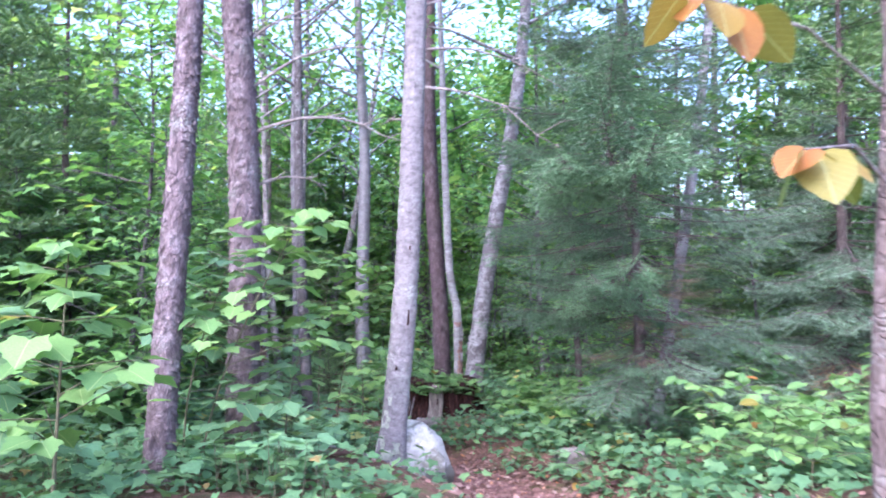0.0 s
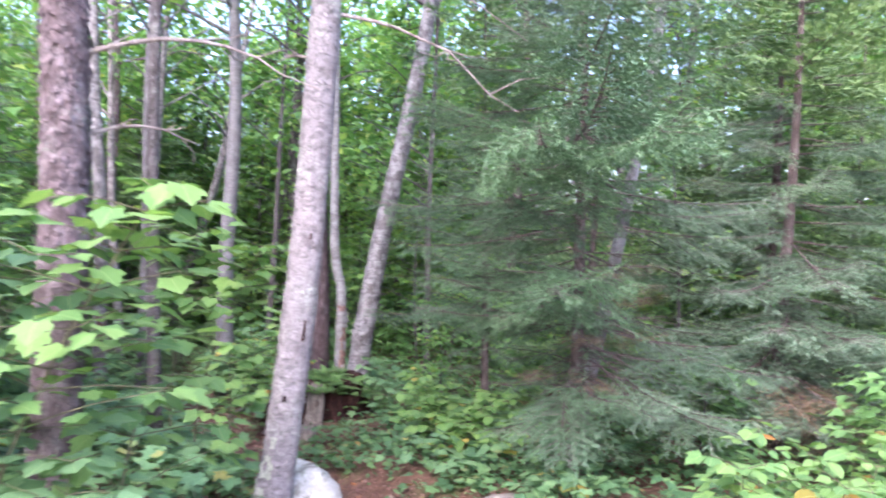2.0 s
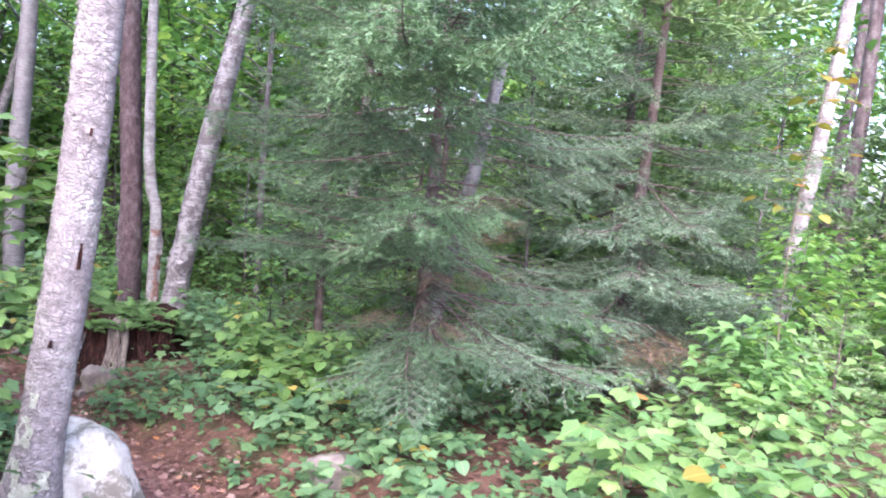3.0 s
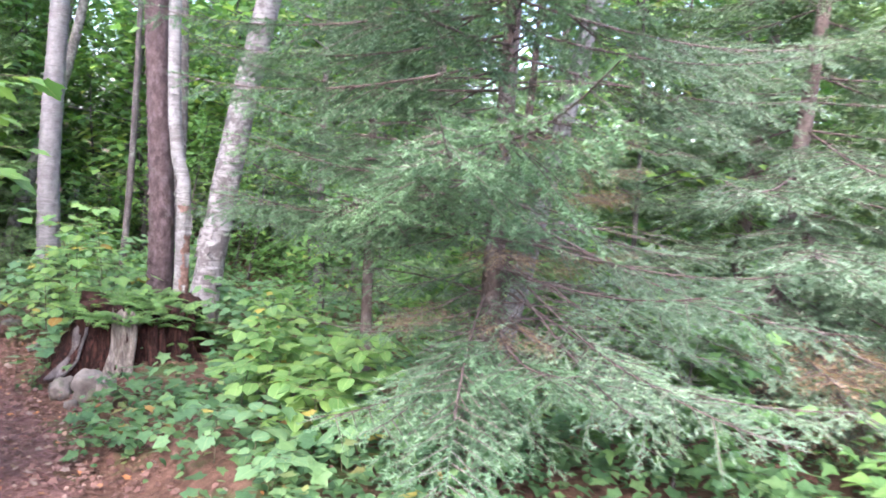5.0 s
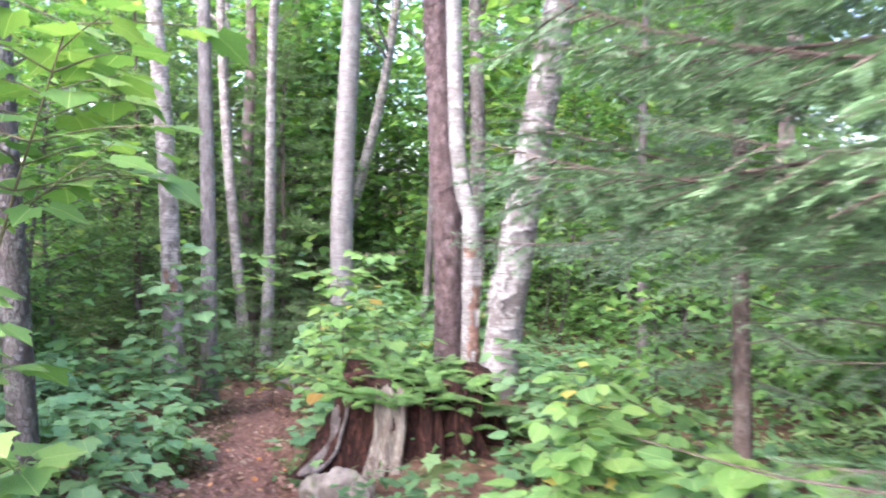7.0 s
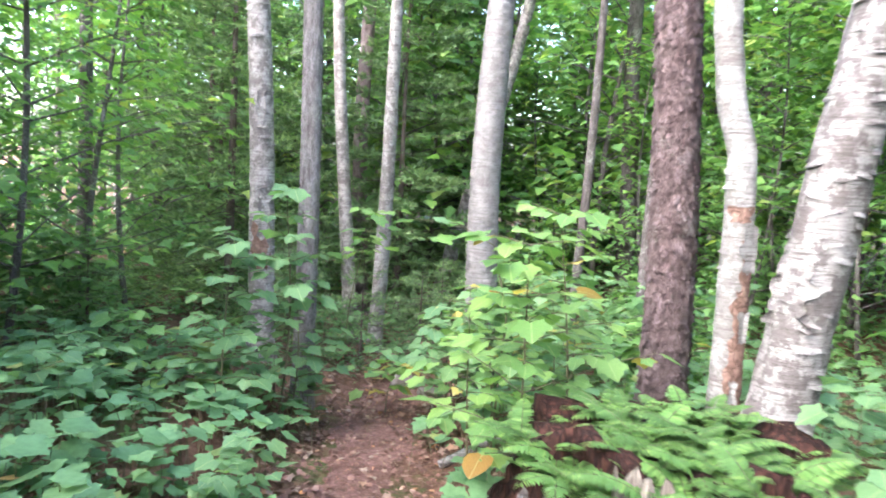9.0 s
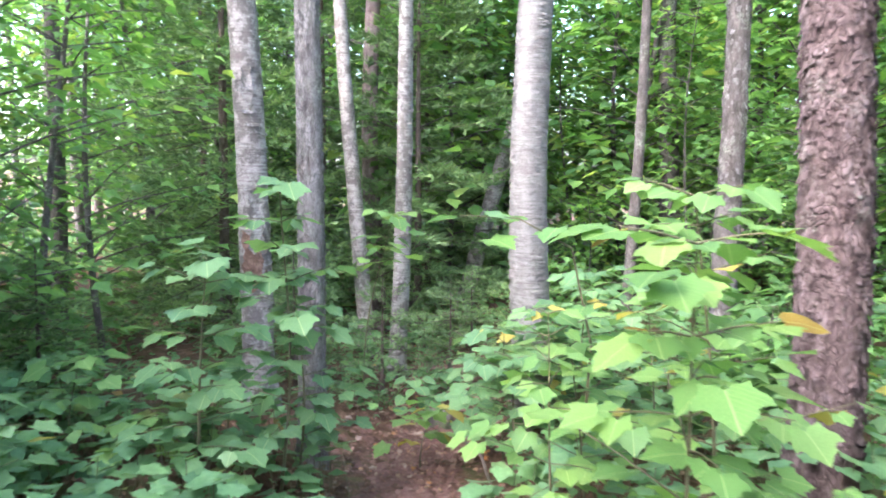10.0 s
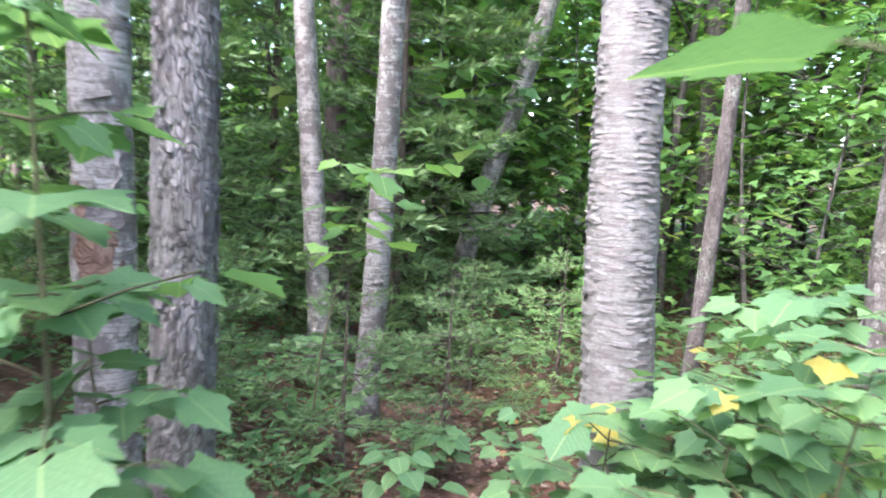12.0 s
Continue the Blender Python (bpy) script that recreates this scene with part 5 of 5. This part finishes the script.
STX, STY = -0.05, 12.08
stump_z = float(ground_z(-0.2, 11.5)) - 0.12
stump = thing("stump", STX, STY, stump_z, "broken rotten red-brown tree stump overgrown with ferns", "stump")
sa = np.linspace(0, 2 * np.pi, 73)[:-1]
sh = np.linspace(0, 1, 18)
gs = np.random.RandomState(3)
ridge = 0.16 * np.sin(sa * 7 + 1) + 0.11 * np.sin(sa * 15 + 2) + 0.08 * np.sin(sa * 33)
top = -0.36 - stump_z + 0.02 * np.sin(sa * 2 + 0.6) + 0.03 * np.sin(sa * 5) + 0.02 * np.sin(sa * 13 + 1) + 0.012 * gs.uniform(-1, 1, len(sa))
rows_v = []
for t in sh:
    flare = 1 + 0.42 * (1 - t) ** 2.5
    rad = flare * (1 + ridge * (0.4 + 0.8 * (1 - t)) + 0.03 * gs.uniform(-1, 1, len(sa)))
    rows_v.append(np.stack([0.52 * rad * np.cos(sa), 0.42 * rad * np.sin(sa), top * t], -1))
for t in (1.0, 0.85, 0.8):
    rows_v.append(np.stack([0.52 * (0.78 if t == 1.0 else 0.5 if t > 0.82 else 0.02) * np.cos(sa), 0.42 * (0.78 if t == 1.0 else 0.5 if t > 0.82 else 0.02) * np.sin(sa), top * t - (1 - t) * 0.1], -1))
SV = np.concatenate(rows_v)
n_a, n_r = len(sa), len(rows_v)
si, sj = np.meshgrid(np.arange(n_r - 1), np.arange(n_a), indexing="ij")
SF = np.stack([si * n_a + sj, si * n_a + (sj + 1) % n_a, (si + 1) * n_a + (sj + 1) % n_a, (si + 1) * n_a + sj], -1).reshape(-1, 4)
mesh_part("shell", raw_mesh("shell", [(SV, SF, ROT)]), stump)
for k, (a0, w, hgt, wood) in enumerate([(-1.7, 0.155, -0.43 - stump_z, PALE_WOOD), (-2.5, 0.1, -0.66 - stump_z, DARK), (-1.25, 0.11, -0.5 - stump_z, ROT), (-0.8, 0.14, -0.46 - stump_z, ROT)]):
    aa = np.linspace(a0 - w, a0 + w, 11)
    tt = np.linspace(0, 1, 10)
    A2, T2 = np.meshgrid(aa, tt, indexing="ij")
    fl = (1 + 0.42 * (1 - T2) ** 2.5) * (1.2 + 0.05 * np.sin(A2 * 40 + k) + 0.03 * np.sin(T2 * 9 + A2 * 20)) + 0.02 * np.sin(A2 * 140)
    ragged = hgt + 0.05 * np.sin(aa * 70)[:, None] + 0 * T2
    PV = np.stack([0.52 * fl * np.cos(A2), 0.42 * fl * np.sin(A2), 0.05 + ragged * T2], -1).reshape(-1, 3)
    PI, PJ = np.meshgrid(np.arange(10), np.arange(9), indexing="ij")
    PF = np.stack([PI * 10 + PJ, (PI + 1) * 10 + PJ, (PI + 1) * 10 + PJ + 1, PI * 10 + PJ + 1], -1).reshape(-1, 4)
    slab = mesh_part("slab", raw_mesh("slab", [(PV, PF, wood)]), stump, "weathered pale slab of wood" if wood is PALE_WOOD else "dark rotten slab of wood")
    sol = slab.modifiers.new("thick", "SOLIDIFY")
    sol.thickness = 0.025


def stick(name, label, points, r, mat):
    P = np.array([(x, y, float(ground_z(x, y)) + 0.03 + dz) for x, y, dz in points])
    me = raw_mesh(name, [(*tube(P - P[0], np.linspace(r, r * 0.6, len(P)), 8, 0.12, 4), mat)])
    ob = new(name, me)
    ob.location = P[0]
    return tagged(ob, label, "stick")


stick("fallen_stick", "short white birch stick lying at the trail's edge", [(-1.42, 13.78, 0.0), (-1.2, 13.92, 0.03), (-0.95, 14.0, 0.07), (-0.72, 14.12, 0.08)], 0.032, BIRCH)
stick("fallen_branch", "curved dead branch lying beside the boulder", [(-1.45, 6.9, 0.02), (-1.15, 6.85, 0.10), (-0.9, 6.8, 0.09), (-0.6, 6.75, 0.01)], 0.018, TWIG)
stick("fallen_branch", "rotten brown branch half sunk in the ground", [(-1.4, 7.05, 0.0), (-1.1, 7.1, 0.02), (-0.8, 7.1, 0.0)], 0.05, INNER_BARK)
stick("fallen_branch", "thin grey branch lying among the seedlings", [(-2.3, 10.9, 0.02), (-1.9, 11.0, 0.06), (-1.6, 11.2, 0.03)], 0.012, TWIG)
stick("fallen_branch", "thin dead stem leaning beside the trail", [(-1.75, 14.9, 0.0), (-1.8, 14.85, 0.2), (-1.9, 14.8, 0.32)], 0.012, TWIG)


# ---- ferns on the stump's mound
def frond_mesh(L, seed):
    g = np.random.RandomState(seed)
    s = np.linspace(0, 1, 10)
    ax = np.stack([L * s, 0.04 * L * np.sin(s * 2 + seed), L * (0.75 * s - 0.62 * s ** 2)], -1)
    pieces = [(*tube(ax, 0.0025 * (1.1 - s), 3), GREEN_STEM)]
    n = 26
    u = np.repeat(np.linspace(0.1, 0.97, n), 2)
    side = np.tile([1.0, -1.0], n)
    at = np.stack([np.interp(u, s, ax[:, i]) for i in range(3)], -1)
    ln = L * 0.19 * np.sin(np.clip(u * 0.93 + 0.12, 0, 1) * np.pi) ** 0.8 + 0.008
    tpl = np.array([(0, 0, 0), (0.15, 0.13, 0.02), (0.55, 0.10, 0.0), (1, 0, -0.1), (0.55, -0.10, 0.0), (0.15, -0.13, 0.02)])
    fc = np.array([(0, 1, 5), (1, 2, 4), (1, 4, 5), (2, 3, 4)])
    pieces.append((*scattered(tpl, fc, at, side * 1.25 + g.normal(0, 0.08, len(u)), np.full(len(u), -0.1) + 0.3 * (0.5 - u), g.normal(0, 0.2, len(u)), ln), FERN_LEAF))
    return raw_mesh("frond", pieces)


FRONDS = [frond_mesh(L, i) for i, L in enumerate((0.22, 0.28, 0.34))]
for k in range(118):
    if k < 62:
        a, rr = g2.uniform(0, 6.28), g2.uniform(0.3, 1.08)
        x, y = STX + 0.54 * rr * math.cos(a), STY + 0.45 * rr * math.sin(a)
        z = -0.35 - 0.12 * rr * rr
    else:
        x, y = g2.uniform(-0.5, 1.15), g2.uniform(12.1, 13.3)
        z = float(ground_z(x, y))
    if k >= 98:
        a = g2.uniform(-2.9, 0.5)
        x, y, z = STX + 0.57 * math.cos(a), STY + 0.48 * math.sin(a), -0.42 - g2.uniform(0.0, 0.12 if a < -1.0 else 0.3)
    fern = thing("fern", x, y, z, "small bright green fern growing on the stump's mound", "fern", "ferns on the mound")
    b = g2.uniform(0, 6.28)
    for j in range(5):
        b += 1.25 + g2.uniform(-0.25, 0.25)
        m = Euler((g2.uniform(-0.2, 0.2), g2.uniform(-0.35, 0.2), b)).to_matrix().to_4x4() @ Matrix.Scale(g2.uniform(0.55, 0.9), 4)
        mesh_part("frond", FRONDS[g2.randint(3)], fern, m=m)


# ---- ground cover and litter
def off_trail(g, n, x0, x1, y0, y1, room):
    x, y = g.uniform(x0, x1, n * 2), g.uniform(y0, y1, n * 2)
    ok = np.abs(x - trail_x(y)) > room + 0.15 * np.sin(y * 3) + 0.1 * np.sin(y * 7.7)
    patch = waves(x, y, 1.7, 4.0) + g.uniform(-0.9, 0.9, len(x)) > -0.45
    ok &= patch
    bare = ((np.abs(x + 0.25) < 0.75) & (np.abs(y - 6.2) < 1.1)) | ((np.abs(x + 0.1) < 0.75) & (np.abs(y - 11.35) < 0.55)) | ((x + 0.05) ** 2 + (y - 12.08) ** 2 < 0.6)
    ok &= ~bare | (g.uniform(0, 1, len(x)) < 0.12)
    return x[ok][:n], y[ok][:n]


def cover(name, label, g, n, box, room, height, size, mat, tpl):
    x, y = off_trail(g, n, *box, room)
    n = len(x)
    z = ground_z(x, y) + g.beta(1.5, 2.0, n) * height + 0.015
    cv = scattered(*tpl, np.stack([x, y, z], -1), g.uniform(0, 6.28, n), g.uniform(-0.45, 0.25, n), g.uniform(-0.4, 0.4, n), size * g.uniform(0.6, 1.4, n))
    return tagged(new(name, raw_mesh(name, [(*cv, mat)])), label, "ground cover", kind="stuff")


g3 = np.random.RandomState(77)


def leafy_carpet(label, g, n, box, room, low, high, size, mat):
    """Flat maple leaves on thin stalks that rise from the ground."""
    x, y = off_trail(g, n, *box, room)
    n = len(x)
    clump = 0.5 + 0.5 * waves(x, y, 2.3, 9.0)
    gz_ = ground_z(x, y)
    z = gz_ + low + (high - low) * np.clip(0.55 * clump + 0.45 * g.uniform(0, 1, n), 0, 1)
    big = size * g.uniform(0.65, 1.3, n)
    leaf = scattered(*fan_leaf(MAPLE_HALF, 0.14, 0.10, 0.33, 0.0), np.stack([x, y, z], -1), g.uniform(0, 6.28, n), g.uniform(-0.35, 0.12, n), g.uniform(-0.25, 0.25, n), big)
    foot = np.stack([x + g.normal(0, 0.04, n), y + g.normal(0, 0.04, n), gz_ - 0.01], -1)
    head = np.stack([x, y, z], -1)
    side = np.array([0.0022, 0.001, 0])
    sv = np.stack([foot - side, foot + side, head + side * 0.6, head - side * 0.6], 1).reshape(-1, 3)
    sf = np.arange(n * 4).reshape(-1, 4)
    return tagged(new("ground_cover", raw_mesh("ground_cover", [(*leaf, mat), (sv, sf, GREEN_STEM)])), label, "ground cover", kind="stuff")


CARPET_LEAF = leaf_material("low_maple_leaf", [(0.0, (0.09, 0.19, 0.10)), (0.5, (0.13, 0.25, 0.125)), (0.95, (0.18, 0.31, 0.145)), (1.0, (0.28, 0.27, 0.09))], 0.35, 0.4, "island")
leafy_carpet("low maple leaves spread over the bank beside the trail", g3, 1700, (-5.2, -0.7, 8.3, 14.6), 0.5, 0.10, 0.48, 0.115, CARPET_LEAF)
leafy_carpet("low maple leaves spread over the ground beyond the stump", g3, 900, (-1.6, 2.6, 13.2, 18.5), 0.8, 0.10, 0.5, 0.11, CARPET_LEAF)
leafy_carpet("low maple leaves under the pines", g3, 700, (-4.2, -0.7, 4.2, 8.3), 0.75, 0.08, 0.42, 0.11, CARPET_LEAF)
cover("ground_cover", "dense low green plants covering the forest floor", g3, 15000, (-6, 5, 2.5, 12), 0.5, 0.20, 0.06, COVER_LEAF, SMALL_LEAF)
cover("ground_cover", "low lobed green leaves covering the forest floor", g3, 7000, (-5, 4, 3.0, 12), 0.55, 0.32, 0.10, COVER_LEAF, LOBED_LEAF)
cover("ground_cover", "low green plants on the shaded forest floor", g3, 14000, (-9, 7, 11.5, 24), 0.62, 0.28, 0.09, COVER_LEAF, FAR_LEAF)
cover("ground_cover", "far low green plants of the wood", g3, 9000, (-16, 16, 20, 40), 0.6, 0.55, 0.22, SHADE_LEAF, FAR_LEAF)
cover("ground_cover", "green plants of the wood beside the thicket", g3, 5000, (-16, -6, 5, 22), 0.6, 0.5, 0.18, SHADE_LEAF, FAR_LEAF)
cover("ground_cover", "green plants beyond the spruces", g3, 3500, (5, 14, 6, 22), 0.6, 0.5, 0.18, SHADE_LEAF, FAR_LEAF)
cover("ground_cover", "far green undergrowth of the wood", g3, 9000, (-45, 45, 28, 75), 0.6, 1.3, 0.55, SHADE_LEAF, FAR_LEAF)
cover("ground_cover", "far green undergrowth beside the wood", g3, 5000, (-40, -12, 0, 32), 0.6, 1.1, 0.4, SHADE_LEAF, FAR_LEAF)
cover("ground_cover", "far green undergrowth past the spruces", g3, 4000, (12, 40, 4, 32), 0.6, 1.1, 0.4, SHADE_LEAF, FAR_LEAF)
cover("ground_cover", "low green plants round the start of the trail", g3, 6000, (-9, 9, -8, 3.2), 0.7, 0.25, 0.10, COVER_LEAF, SMALL_LEAF)
n_l = 9000
ly_ = g3.uniform(-3, 21, n_l)
lx_ = trail_x(ly_) + g3.normal(0, 1.0, n_l)
near_z = ground_z(lx_, ly_) + np.where(np.abs(lx_ - trail_x(ly_)) < 0.5, 0.024, 0.010)
lv = scattered(*SMALL_LEAF, np.stack([lx_, ly_, near_z + g3.uniform(0, 0.01, n_l)], -1), g3.uniform(0, 6.28, n_l), g3.uniform(-0.25, 0.3, n_l), g3.uniform(-0.5, 0.5, n_l), g3.uniform(0.025, 0.06, n_l))
tagged(new("leaf_litter", raw_mesh("leaf_litter", [(*lv, DEAD_LEAF)])), "brown and tan fallen leaves strewn over trail and banks", "leaf litter", kind="stuff")
n_t = 4500
ty_ = g3.uniform(2, 20, n_t)
tx_ = trail_x(ty_) + g3.uniform(-0.75, 0.75, n_t)
tv = scattered(*LOBED_LEAF, np.stack([tx_, ty_, ground_z(tx_, ty_) + 0.028 + g3.uniform(0, 0.012, n_t)], -1), g3.uniform(0, 6.28, n_t), g3.uniform(-0.3, 0.35, n_t), g3.uniform(-0.6, 0.6, n_t), g3.uniform(0.03, 0.075, n_t))
tagged(new("leaf_litter", raw_mesh("leaf_litter", [(*tv, DEAD_LEAF)])), "curled brown leaves lying thick on the trail", "leaf litter", kind="stuff")
nv = 16000
ny = g3.uniform(2, 20, nv)
nx = trail_x(ny) + g3.uniform(-0.62, 0.62, nv)
ndl = np.array([(0, -0.02, 0), (0, 0.02, 0), (1, 0, 0.03)])
nd = scattered(ndl, np.array([(0, 1, 2)]), np.stack([nx, ny, ground_z(nx, ny) + 0.026], -1), g3.uniform(0, 6.28, nv), g3.uniform(-0.05, 0.25, nv), g3.uniform(-1, 1, nv), g3.uniform(0.03, 0.10, nv))
tagged(new("needle_litter", raw_mesh("needle_litter", [(*nd, DEAD_LEAF)])), "dry reddish pine needles lying on the trail", "needle litter", kind="stuff")
